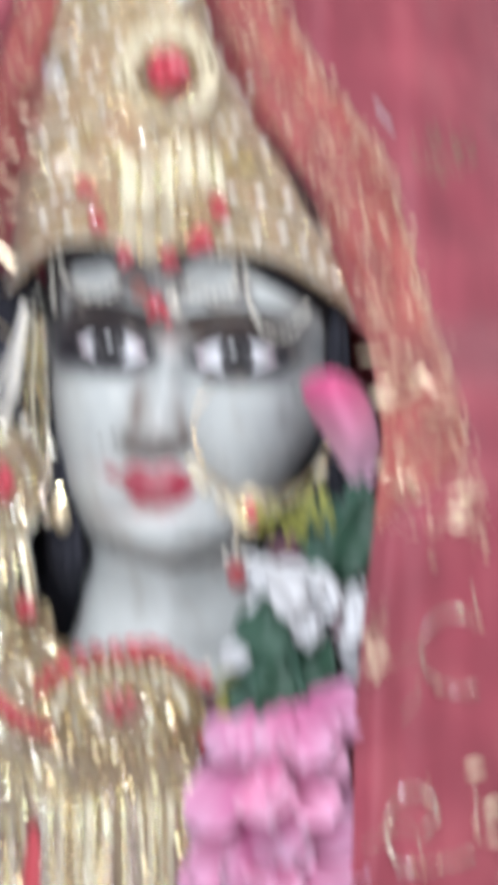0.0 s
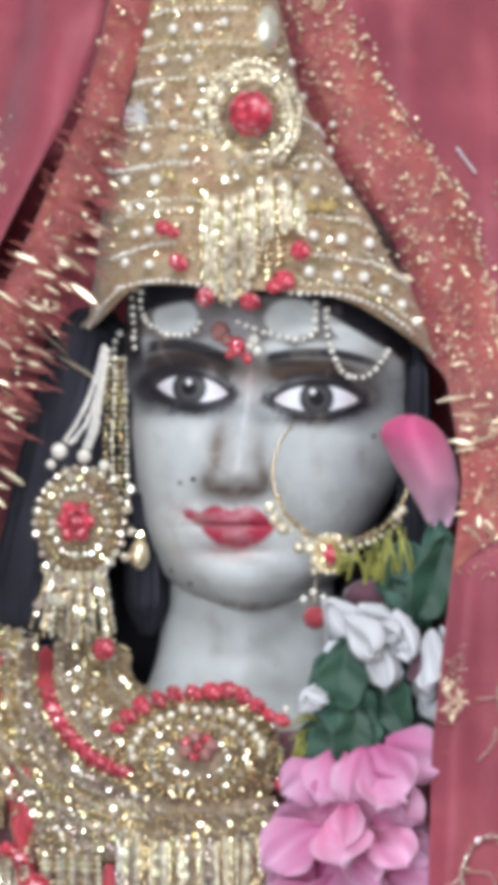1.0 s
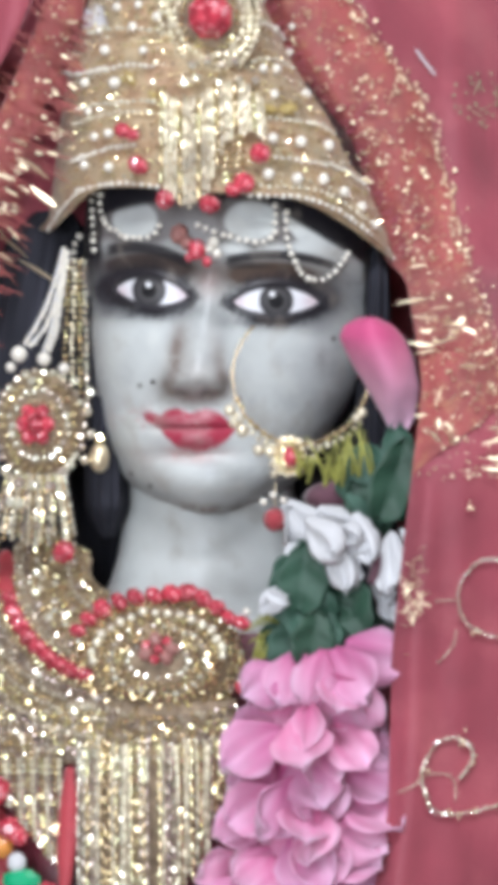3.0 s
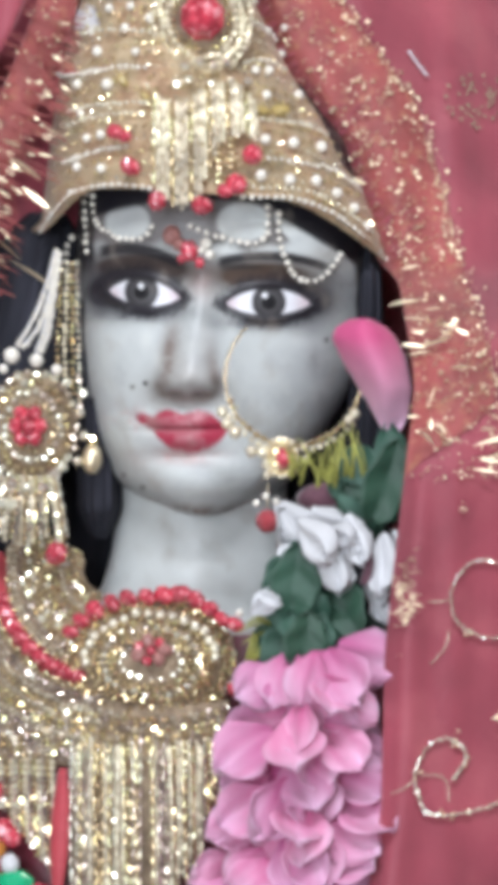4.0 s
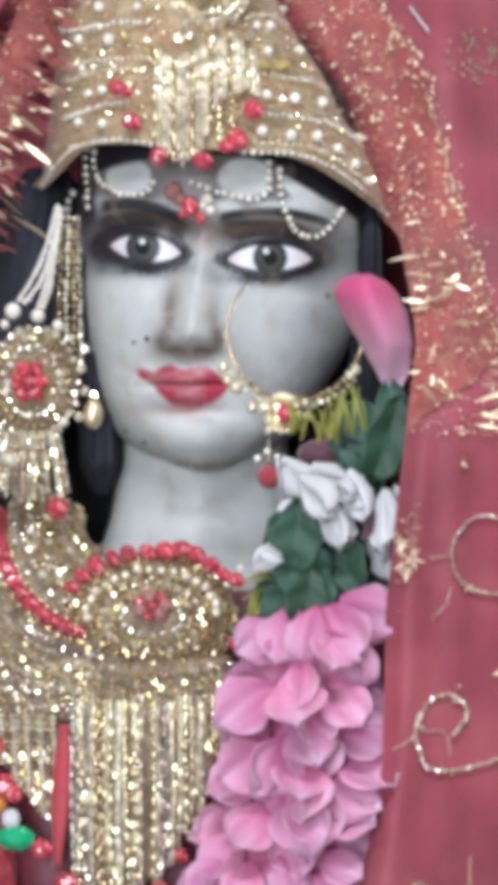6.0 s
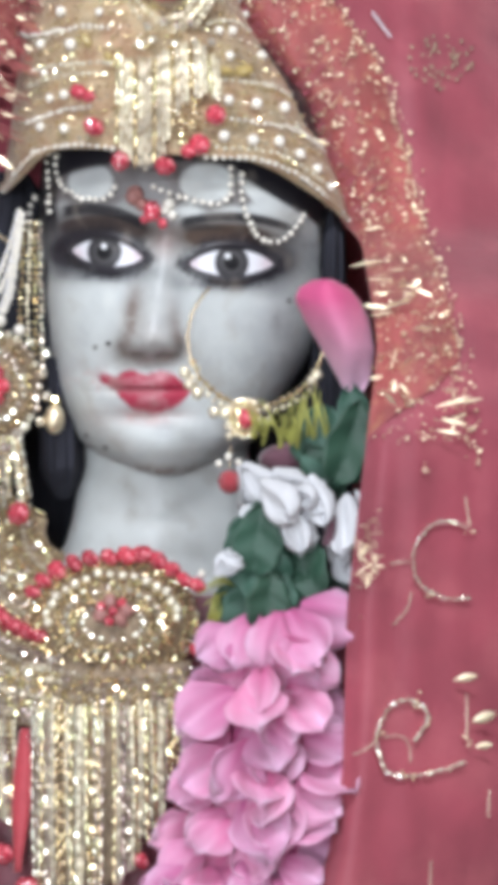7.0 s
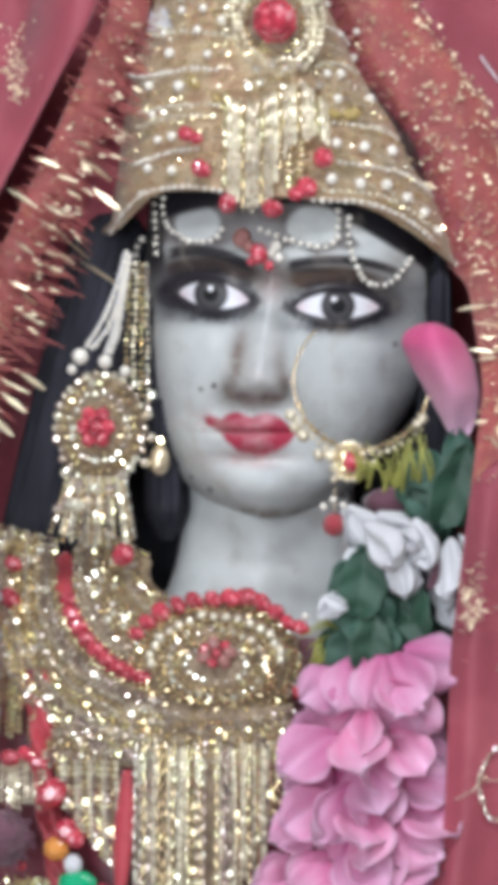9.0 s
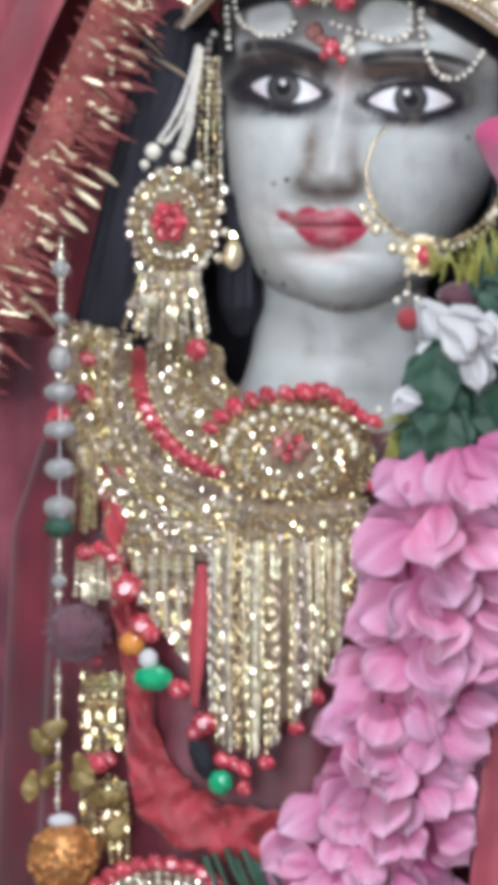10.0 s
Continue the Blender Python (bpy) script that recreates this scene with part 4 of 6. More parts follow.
def crown():
    ob = thing("crown", "tall gold cloth crown covered with pearls, beads and red stones", "crown", place=at(480, 420, 0.03))
    rnd = random.Random(21)
    def f(i, j):
        a = 2 * math.pi * j
        s = math.sin(a)
        ub = 500 + 330 * s
        end = float(RIM(ub)) if math.cos(a) > 0 else 470
        v = -420 + (end + 420) * i
        l, r = CROWN_L(v), CROWN_R(v)
        d = CROWN_D(v)
        y = 0.03 - d * math.cos(a) * (1 if math.cos(a) > 0 else 0.85)
        band = (v - 0.0008 * ((r - l) / 2 * s) ** 2) / 62
        y -= (0.0018 * abs(math.sin(math.pi * band)) - 0.0016 + 0.0007 * math.sin(19 * s + 3 * band)) * max(math.cos(a), 0)
        return at((l + r) / 2 + (r - l) / 2 * s, v, y)
    v, fc = grid(170, 160, f, True)
    part("cap", mesh_from("cap", v, fc + [tuple(reversed(range(160)))]), BROCADE, ob, "amber brocade cap")
    # rolled gold rim over the brow
    rim = [at(u, RIM(u), crown_y(u, min(RIM(u), 478)) - 0.0015) for u in np.linspace(180, 815, 22)]
    part("rim", mesh_from("rim", *tube(rim, 4 * U, 8)), BROCADE, ob, "rolled gold rim")
    # chains of gold beads
    for pts, gap, r, m in (
        (((250, 345), (300, 336), (350, 336), (395, 344)), 15, 5.6, PEARL),
        (((555, 360), (640, 362), (700, 381), (760, 421), (812, 468)), 15, 5.4, PEARL),
        (((192, 412), (215, 380), (250, 348)), 15, 5.2, PEARL),
        (((560, 342), (650, 346), (705, 362), (765, 402), (815, 448)), 15, 4.8, GOLD),
        (((600, 290), (660, 300), (710, 306), (745, 325), (775, 350)), 14, 4.6, PEARL),
        (((580, 222), (640, 226), (680, 232), (705, 245)), 14, 5.0, GOLD),
        (((212, 122), (250, 134), (300, 130), (345, 124), (395, 130)), 13, 4.8, PEARL),
        (((245, 200), (290, 192), (340, 190), (392, 192)), 13, 4.8, GOLD),
        (((242, 226), (290, 214), (340, 208), (392, 212)), 13, 4.2, GOLD),
        (((240, 290), (280, 278), (320, 270), (352, 270)), 12, 4.6, PEARL),
        (((258, 66), (300, 58), (350, 60), (395, 66)), 14, 4.5, GOLD),
        (((272, -20), (320, -26), (380, -24)), 14, 4.6, PEARL),
        (((285, -80), (330, -86), (400, -88), (470, -86), (545, -78)), 15, 4.8, GOLD),
        (((560, 120), (600, 112), (640, 128)), 13, 4.6, GOLD),
        (((560, 40), (600, 52), (622, 72)), 13, 4.6, PEARL),
        (((296, -140), (350, -150), (420, -150), (480, -150)), 15, 5.2, PEARL),
    ):
        bead_row(ob, line_on(on_crown, pts, 0.0022), gap, r * 0.9, CHAIN if m is GOLD else PEARL)
    # pearls in rows
    for u, v, r in ((595, 258, 10), (645, 263, 11), (695, 268, 11), (586, 322, 11), (637, 329, 11), (684, 330, 11), (721, 351, 10), (752, 377, 10), (776, 408, 9),
                    (604, 131, 9), (656, 174, 10), (628, 95, 8), (603, 56, 8), (634, 48, 7), (580, 132, 8), (300, 96, 10), (317, 156, 11), (264, 152, 9), (350, 56, 8), (368, 100, 8),
                    (290, 60, 7), (322, 20, 8), (360, 18, 8), (305, 245, 9), (280, 250, 8), (262, 300, 9), (305, 305, 9), (270, 205, 7), (330, -60, 9), (375, -60, 9), (305, -110, 9),
                    (350, -115, 9), (395, -115, 10), (440, -125, 9), (345, -175, 9), (390, -185, 10), (440, -190, 9), (480, -200, 9), (310, -215, 8), (360, -240, 9), (420, -250, 9), (470, -250, 9),
                    (560, -60, 8), (580, 0, 8), (598, 178, 9), (560, 90, 8), (320, -5, 8), (400, -20, 8), (392, 40, 8)):
        pearl(ob, on_crown(u, v, 0.002), r)
    # stitched rows of small beads with bare cloth between them, denser towards the middle and the top
    small, pale = Joined(), Joined()
    for k, v0 in enumerate(np.arange(-372, 345, 20.6)):
        l, r = CROWN_L(v0), CROWN_R(v0)
        u = l + 12.0
        while u < r + 40:
            v = v0 + 0.0008 * (u - (l + r) / 2) ** 2 + rnd.gauss(0, 1.6)
            if v < RIM(u) - 10 and CROWN_L(v) + 8 < u < CROWN_R(v) - 8 and noise.noise(Vector((u * 0.02, v * 0.05, 3))) > -0.3:
                s = rnd.uniform(2.6, 4.6) * U
                (small if (k % 3) else pale).add(SEED, Matrix.Translation(on_crown(u, v, 0.0014)) @ spun(rnd) @ Matrix.Diagonal((s, s, s, 1)))
            u += rnd.uniform(9, 15)
    for _ in range(2000):
        v = rnd.uniform(-360, 345)
        l, r = CROWN_L(v), CROWN_R(v)
        u = l + (r - l) * rnd.uniform(0.05, 0.96)
        if v > RIM(u) - 12 or (v > 60 and rnd.random() < 0.55):
            continue
        s = rnd.choice((1.4, 1.8, 2.4, 3.2)) * U
        (small if rnd.random() < 0.6 else pale).add(SEED, Matrix.Translation(on_crown(u, v, 0.0012)) @ spun(rnd) @ Matrix.Diagonal((s, s, s, 1)))
    part("bead_scatter", small.mesh("bead_scatter", False), GOLD, ob, "tiny gold seed beads", "stuff")
    part("bead_scatter", pale.mesh("bead_scatter", False), CRYSTAL, ob, "tiny clear seed beads", "stuff")
    # round medallion
    def disc(i, j):
        a, q = 2 * math.pi * j, i
        r = 1 - q
        return at(486 + 88 * r * math.cos(a), 45 - 96 * r * math.sin(a), crown_y(486, 45) - 0.002 - 0.0035 * math.sqrt(max(1 - r * r, 0)))
    med = part("medallion", mesh_from("medallion", *grid(8, 48, disc, True)), LAME, ob, "round gold medallion")
    def on_med(u, v, off):
        r = min(math.hypot((u - 486) / 88, (v - 45) / 96), 1)
        return at(u, v, crown_y(486, 45) - 0.0022 - 0.0035 * math.sqrt(1 - r * r) - off)
    for ru, rv, n, r, m in ((86, 94, 46, 7.2, PALE_GOLD), (73, 81, 42, 7.6, PALE_GOLD), (60, 67, 34, 6.6, PALE_GOLD), (50, 55, 30, 4.6, GOLD)):
        for c in oval_ring(on_med, 486, 45, ru, rv, 0.0006, n, 2.4, ru):
            piece("medallion_bead", shared(BEAD, "medallion_bead_" + m.name, m, False), med, c, r * rnd.uniform(0.85, 1.1), None, rnd.uniform(0, 360))
    ruby(med, on_med(486, 42, 0.003), 40, 44)
    # bugle fan under the medallion
    ends = curve1([(395, 330), (412, 365), (432, 392), (455, 382), (480, 366), (496, 320), (510, 262), (540, 250), (560, 256), (582, 262)])
    k = 0
    for u in np.arange(398, 584, 8.2):
        top = 172 + 16 * math.sin((u - 398) / 186 * math.pi * 2.2) + rnd.uniform(-6, 6)
        low = float(ends(u)) + rnd.uniform(-8, 4)
        lean = (u - 480) * 0.02
        pts = [on_crown(u - lean + rnd.gauss(0, 0.8), top, 0.005), on_crown(u, (top + low) / 2, 0.0062), on_crown(u + lean, min(low, 392), 0.0052)]
        strand(ob, pts, 34, 3.7, PALE_GOLD if k % 4 else GOLD, k, name="fringe_strand")
        k += 1
    for v in np.arange(256, 335, 13):
        for u in (505, 528):
            j = Joined()
            bugle(j, on_crown(u, v, 0.003), on_crown(u + 20, v + 2, 0.003), 3.6 * U)
            part("bugle", j.mesh("bugle"), GOLD, ob)
    for u, v in ((455, 130), (480, 122), (505, 128), (530, 122), (462, 152), (500, 160), (535, 156), (440, 160), (565, 155)):
        piece("clear_stone", shared(GEM, "clear_stone", CRYSTAL, False), ob, on_crown(u, v, 0.004), 9, 9, rnd.uniform(0, 90))
    # mirror chip and white tag at the sides
    piece("mirror_chip", shared(GEM, "clear_stone", CRYSTAL, False), ob, on_crown(515, -112, 0.004), 24, 46, 6)
    tag = [on_crown(u, v, 0.003) for u, v in ((262, -4), (262, 52), (305, 52), (296, 16))]
    part("ribbon_end", mesh_from("ribbon_end", [*tag, *[p + Vector((0, 0.001, 0)) for p in tag]], [(0, 1, 2, 3), (7, 6, 5, 4), (0, 4, 5, 1), (1, 5, 6, 2), (2, 6, 7, 3), (3, 7, 4, 0)], False), THREAD, ob, "small white ribbon end")
    for u, v, a, b, t in ((585, 205, 30, 12, 10), (620, 205, 26, 14, -8), (345, 150, 18, 10, 60), (385, 180, 14, 9, 40)):
        piece("amber_stone", shared(GEM, "amber_stone", AMBER, False), ob, on_crown(u, v, 0.002), a * 0.8, b * 0.8, t)
    # red stones along the brow
    for u, v, a, b in ((330, 242, 15, 15), (348, 250, 12, 13), (357, 304, 19, 17), (404, 370, 18, 18), (571, 286, 19, 19), (542, 338, 19, 20), (522, 350, 14, 14), (482, 383, 19, 18)):
        ruby(ob, on_crown(u, min(v, RIM(u) + 25), 0.006), a, b, rnd.uniform(0, 40))


crown()


# ---- brow festoons ----
def face_y(u, v):
    l, r, d = HEAD_L(v), HEAD_R(v), HEAD_D(v)
    a = (u - (l + r) / 2) / ((r - l) / 2)
    s = math.sqrt(max(1 - a * a, 0.0))
    bu, bv = np.array([float(u)]), np.array([float(v)])
    return float(0.03 - (s ** 0.85 * d * (1 - 0.06 * a) + relief(bu, bv)[0] * min(s * 2.5, 1)) * U)


def on_face(u, v, off=0.0015):
    return at(u, v, face_y(u, v) - off)


def festoons():
    ob = thing("brow_chain", "looped chain of small gold and pearl beads across the brow", "jewellery", place=on_face(480, 400))
    for pts, m in (
        (((275, 346), (274, 390), (276, 452)), PEARL),
        (((288, 352), (292, 385), (298, 402), (322, 421), (355, 431), (382, 424), (398, 400)), PEARL),
        (((462, 410), (500, 424), (540, 436), (566, 441), (588, 434), (597, 418), (597, 364)), PEARL),
        (((617, 388), (618, 440), (628, 470), (645, 495), (662, 506), (690, 503), (712, 480), (734, 450)), PEARL),
        (((250, 420), (240, 440), (236, 470), (240, 490)), PEARL),
    ):
        bead_row(ob, line_on(on_face, pts, 0.002), 15, 5.7, PEARL)
    for u, v, a, b in ((459, 452, 17, 18), (476, 474, 9, 10), (445, 466, 8, 9)):
        ruby(ob, on_face(u, v, 0.003), a, b)
    for u, v, a in ((428, 424, 16), (440, 440, 11)):
        piece("dull_stone", shared(GEM, "dull_stone", DULL, False), ob, on_face(u, v, 0.002), a, a * 1.15, 20)
    for u, v, r in ((488, 440, 11), (494, 460, 9), (480, 452, 7)):
        pearl(ob, on_face(u, v, 0.003), r)


festoons()


# ---- nose ring ----
def nose_ring():
    ob = thing("nose_ring", "large thin gold nose ring with beads and a red stone", "jewellery", place=on_face(490, 700))
    def y(u, v):
        return -0.034 + 0.00002 * (u - 520) * 0.5
    def arc(a0, a1, r, n=14):
        return [at(638 + r * math.cos(radians(a)), 677 - r * math.sin(radians(a)), y(638 + r * math.cos(radians(a)), 0)) for a in np.linspace(a0, a1, n)]
    part("wire", mesh_from("wire", *tube(arc(132, 365, 119, 30), 2.6 * U, 7)), GOLD, ob, "thin gold wire")
    bead_row(ob, arc(200, 340, 119), 15, 6.2, GOLD)
    bead_row(ob, arc(205, 332, 131), 14, 5.0, PALE_GOLD)
    rnd = random.Random(3)
    for u, v, r in ((513, 736, 11), (520, 757, 10), (535, 772, 12), (563, 806, 11), (583, 808, 11), (588, 830, 8), (590, 848, 8), (655, 800, 8), (660, 820, 7), (745, 742, 9), (735, 752, 10)):
        piece("gold_ball", shared(BEAD, "gold_ball", PALE_GOLD, True), ob, at(u, v, y(u, v) - 0.002), r)
    def plate(i, j):
        a = 2 * math.pi * j
        c, s = math.cos(a), math.sin(a)
        k = 1 / max(abs(c), abs(s)) ** 0.7
        r = 1 - i
        return at(616 + 27 * r * c * k, 817 - 33 * r * s * k, y(616, 0) - 0.002 - 0.0016 * (1 - r * r))
    setting = part("setting", mesh_from("setting", *grid(5, 32, plate, True)), GOLD, ob, "square gold setting")
    ruby(setting, at(618, 818, y(618, 0) - 0.004), 14, 19, 4)
    for a in range(0, 360, 24):
        piece("grain", shared(BEAD, "gold_ball", PALE_GOLD, True), setting, at(616 + 27 * math.cos(radians(a)), 817 - 33 * math.sin(radians(a)), y(616, 0) - 0.003), 5)
    drop = part("drop", mesh_from("drop", *tube([at(592, 862, -0.034), at(590, 905, -0.033)], 1.6 * U, 6)), FOIL, ob)
    piece("red_bead", shared(ball(1, 12, 9), "red_bead", SATIN, True), drop, at(590, 928, -0.033), 21)
    for u, v in ((571, 896), (606, 894), (588, 884)):
        pearl(drop, at(u, v, -0.034), 7)


nose_ring()


# ---- ear ornament, threads, side chain ----
def ear_ornament():
    ob = thing("ear_ornament", "large round gold earring with red stones and a beaded tassel", "jewellery", place=at(172, 760, 0.0))
    rnd = random.Random(31)
    def dome(i, j):
        a, r = 2 * math.pi * j, 1 - i
        return at(178 + 80 * r * math.cos(a), 758 - 98 * r * math.sin(a), 0.004 - 0.007 * math.sqrt(max(1 - r * r, 0)))
    part("disc", mesh_from("disc", *grid(9, 40, dome, True)), LAME, ob, "gold filigree disc")
    def on(u, v, off):
        r = min(math.hypot((u - 178) / 80, (v - 758) / 98), 1)
        return at(u, v, 0.004 - 0.007 * math.sqrt(1 - r * r) - off)
    for ru, rv, n, r, m in ((78, 95, 30, 8.5, CRYSTAL), (64, 78, 28, 6.5, GOLD), (50, 60, 22, 7, CRYSTAL), (37, 44, 18, 5, GOLD)):
        for c in oval_ring(on, 178, 758, ru, rv, 0.001, n, 2.0, ru):
            if m is CRYSTAL:
                piece("clear_stone", shared(GEM, "clear_stone", CRYSTAL, False), ob, c, r * rnd.uniform(0.8, 1.2), None, rnd.uniform(0, 60))
            else:
                piece("bead", shared(BEAD, "bead_gold", GOLD, False), ob, c, r * rnd.uniform(0.8, 1.2), None, rnd.uniform(0, 360))
    for a in range(0, 360, 60):
        ruby(ob, on(170 + 22 * math.cos(radians(a)), 757 - 26 * math.sin(radians(a)), 0.0025), 13, 15, a)
    ruby(ob, on(172, 758, 0.004), 13, 14)
    for u, v in ((268, 700), (262, 735), (268, 775), (258, 820), (225, 660), (240, 680), (165, 680)):
        piece("clear_stone", shared(GEM, "clear_stone", CRYSTAL, False), ob, at(u, v, -0.002), 9, 9, rnd.uniform(0, 90))
    # flaring beaded skirt
    k = 0
    for t in np.linspace(0, 1, 20):
        u0, u1 = 120 + 100 * t, 88 + 152 * t + rnd.gauss(0, 3)
        low = 940 + 30 * math.sin(t * math.pi) + rnd.uniform(-12, 12) + (20 if t > 0.8 else 0)
        strand(ob, [at(u0, 845, -0.003), at((u0 + u1) / 2, 900, -0.007 - 0.003 * math.sin(t * math.pi)), at(u1, low, -0.008)], 11, 3.8, (GOLD, CRYSTAL, PALE_GOLD)[k % 3], 100 + k, 1.5, "tassel_strand")
        k += 1
    for u, v in ((142, 860), (167, 864), (195, 866), (118, 838), (218, 842), (127, 892), (142, 896), (105, 902)):
        piece("clear_stone", shared(GEM, "clear_stone", CRYSTAL, False), ob, at(u, v, -0.010), 10, 11, rnd.uniform(0, 90))
    ruby(ob, at(218, 982, -0.010), 20, 22, 20)


ear_ornament()


def thread_tassel():
    ob = thing("thread_tassel", "white thread tassel with pearl ends hanging from the crown", "tassel", place=at(215, 460, 0.0))
    for k, pts in enumerate((((222, 448), (205, 510), (180, 570), (150, 618)), ((226, 452), (212, 520), (192, 580), (160, 620)), ((228, 455), (214, 530), (200, 590), (186, 628)), ((230, 458), (218, 530), (208, 590), (194, 630)))):
        part("thread", mesh_from("thread", *tube([at(u, v, -0.004 - 0.0006 * k) for u, v in pts], 3.4 * U, 8)), THREAD, ob)
        bead_row(ob, [at(u + 2, v, -0.006 - 0.0006 * k) for u, v in pts], 9, 4.4, PEARL, 'white_bead')
    pearl(ob, at(143, 632, -0.006), 15)
    pearl(ob, at(187, 641, -0.007), 13)
    pearl(ob, at(128, 655, -0.005), 9)
    pearl(ob, at(222, 658, -0.007), 10)


thread_tassel()


def side_chain():
    ob = thing("side_chain", "gold beaded chain hanging beside the cheek", "jewellery", place=at(245, 500, 0.005))
    rnd = random.Random(8)
    for k, (u0, u1) in enumerate(((232, 222), (242, 236), (251, 250), (259, 262))):
        pts = [at(u0, 470, -0.002), at((u0 + u1) / 2, 560, 0.0), at(u1, 660 + 25 * k, 0.0)]
        bead_row(ob, pts, 11, 4.9, (GOLD, PALE_GOLD, GOLD, CRYSTAL)[k])
    piece("ear_ball", shared(ROUND, "ear_ball", FOIL, True), ob, at(283, 816, 0.0), 18, 27)
    piece("ear_cap", shared(BEAD, "bead_gold", GOLD, False), ob, at(284, 786, 0.0), 9, 12)


side_chain()


# ---- collar ----
def collar():
    ob = thing("collar_necklace", "wide gold collar encrusted with beads, with red crescent stones", "necklace", place=on_chest(220, 1200))
    rnd = random.Random(55)
    cu, cv = 305, 1010
    def off_y(u, v):
        return 0.004 + 0.003 * math.sin(min(max((v - 900) / 500, 0), 1) * math.pi)
    def on(u, v, off=0.0):
        return on_chest(u, v, off_y(u, v) + off)
    def polar(r, a):
        return cu + r * math.cos(radians(a)), cv - r * math.sin(radians(a))
    def sheet(r0, r1, a0, a1):
        def f(i, j):
            r, a = r0 + (r1 - r0) * i, a0 + (a1 - a0) * j
            u, v = polar(r * (1 + 0.02 * math.sin(a * 0.35)), a + (6 * (2 * i - 1) ** 2 if j < 0.5 else 0) * (1 - 2 * min(j, 0.5)))
            return on(u, v, -0.0006)
        return f
    part("outer_lobe", solid_sheet("outer_lobe", 18, 60, sheet(206, 345, 166, 268), 0.0012), LAME, ob, "gold brocade collar lobe")
    part("inner_lobe", solid_sheet("inner_lobe", 18, 50, sheet(40, 178, 150, 262), 0.0012), LAME, ob, "gold brocade collar lobe")
    part("crescent", solid_sheet("crescent", 6, 50, sheet(176, 208, 170, 262), 0.0016), SATIN, ob, "red satin crescent band")
    # bead rows: nearest rows bead by bead, the fill joined
    fill = {m.name: (m, Joined()) for m in (GOLD, CRYSTAL, PALE_GOLD)}
    for r in np.arange(212, 346, 10.5):
        m = rnd.choice((GOLD, CRYSTAL, PALE_GOLD, GOLD))
        a = 166.0
        while a < 268:
            u, v = polar(r + rnd.gauss(0, 1.6), a)
            s = rnd.uniform(3.6, 5.6) * U
            fill[m.name][1].add(SEED, Matrix.Translation(on(u, v, 0.0008)) @ spun(rnd) @ Matrix.Diagonal((s, s, s, 1)))
            a += math.degrees(rnd.uniform(9.5, 12) / r)
    for r in np.arange(48, 176, 10.5):
        m = rnd.choice((GOLD, CRYSTAL, PALE_GOLD, GOLD))
        a = 150.0
        while a < 262:
            u, v = polar(r + rnd.gauss(0, 1.6), a)
            s = rnd.uniform(3.6, 5.4) * U
            fill[m.name][1].add(SEED, Matrix.Translation(on(u, v, 0.0008)) @ spun(rnd) @ Matrix.Diagonal((s, s, s, 1)))
            a += math.degrees(rnd.uniform(9.5, 12) / r)
    # mesh of beads between the lobe and the long tassel
    for v in np.arange(1262, 1352, 10):
        u = 90.0 + max(0, (1300 - v)) * 0.4
        while u < 520:
            s = rnd.uniform(3.6, 5.6) * U
            m = rnd.choice((GOLD, GOLD, CRYSTAL, PALE_GOLD))
            fill[m.name][1].add(SEED, Matrix.Translation(on(u, v + 10 * math.sin(u * 0.02) + rnd.gauss(0, 1.5), 0.001)) @ spun(rnd) @ Matrix.Diagonal((s, s, s, 1)))
            u += rnd.uniform(9, 12.5)
    def yoke(i, j):
        return on(96 + 424 * j, 1236 + 112 * i + 8 * math.sin(9 * j), -0.0004)
    part("yoke", solid_sheet("yoke", 10, 40, yoke, 0.001), LAME, ob, "gold brocade under the bead mesh")
    for m, j in fill.values():
        part("bead_fill", j.mesh("bead_fill", False), m, ob, "rows of tiny glittering beads", "stuff")
    for _ in range(60):
        a, r = rnd.uniform(166, 262), rnd.choice((rnd.uniform(60, 170), rnd.uniform(214, 335)))
        u, v = polar(r, a)
        piece("clear_stone", shared(GEM, "clear_stone", CRYSTAL, False), ob, on(u, v, 0.0016), rnd.uniform(6, 9), None, rnd.uniform(0, 90))
    for a in np.arange(196, 262, 7.4):
        u, v = polar(192, a)
        ruby(ob, on(u, v, 0.0018), 15 + 3 * rnd.random(), 14, rnd.uniform(0, 50))
    for a in np.arange(186, 262, 6):
        for r in (176, 208):
            u, v = polar(r, a)
            piece("bead", shared(BEAD, "bead_gold", GOLD, False), ob, on(u, v, 0.0015), 5.5)


collar()


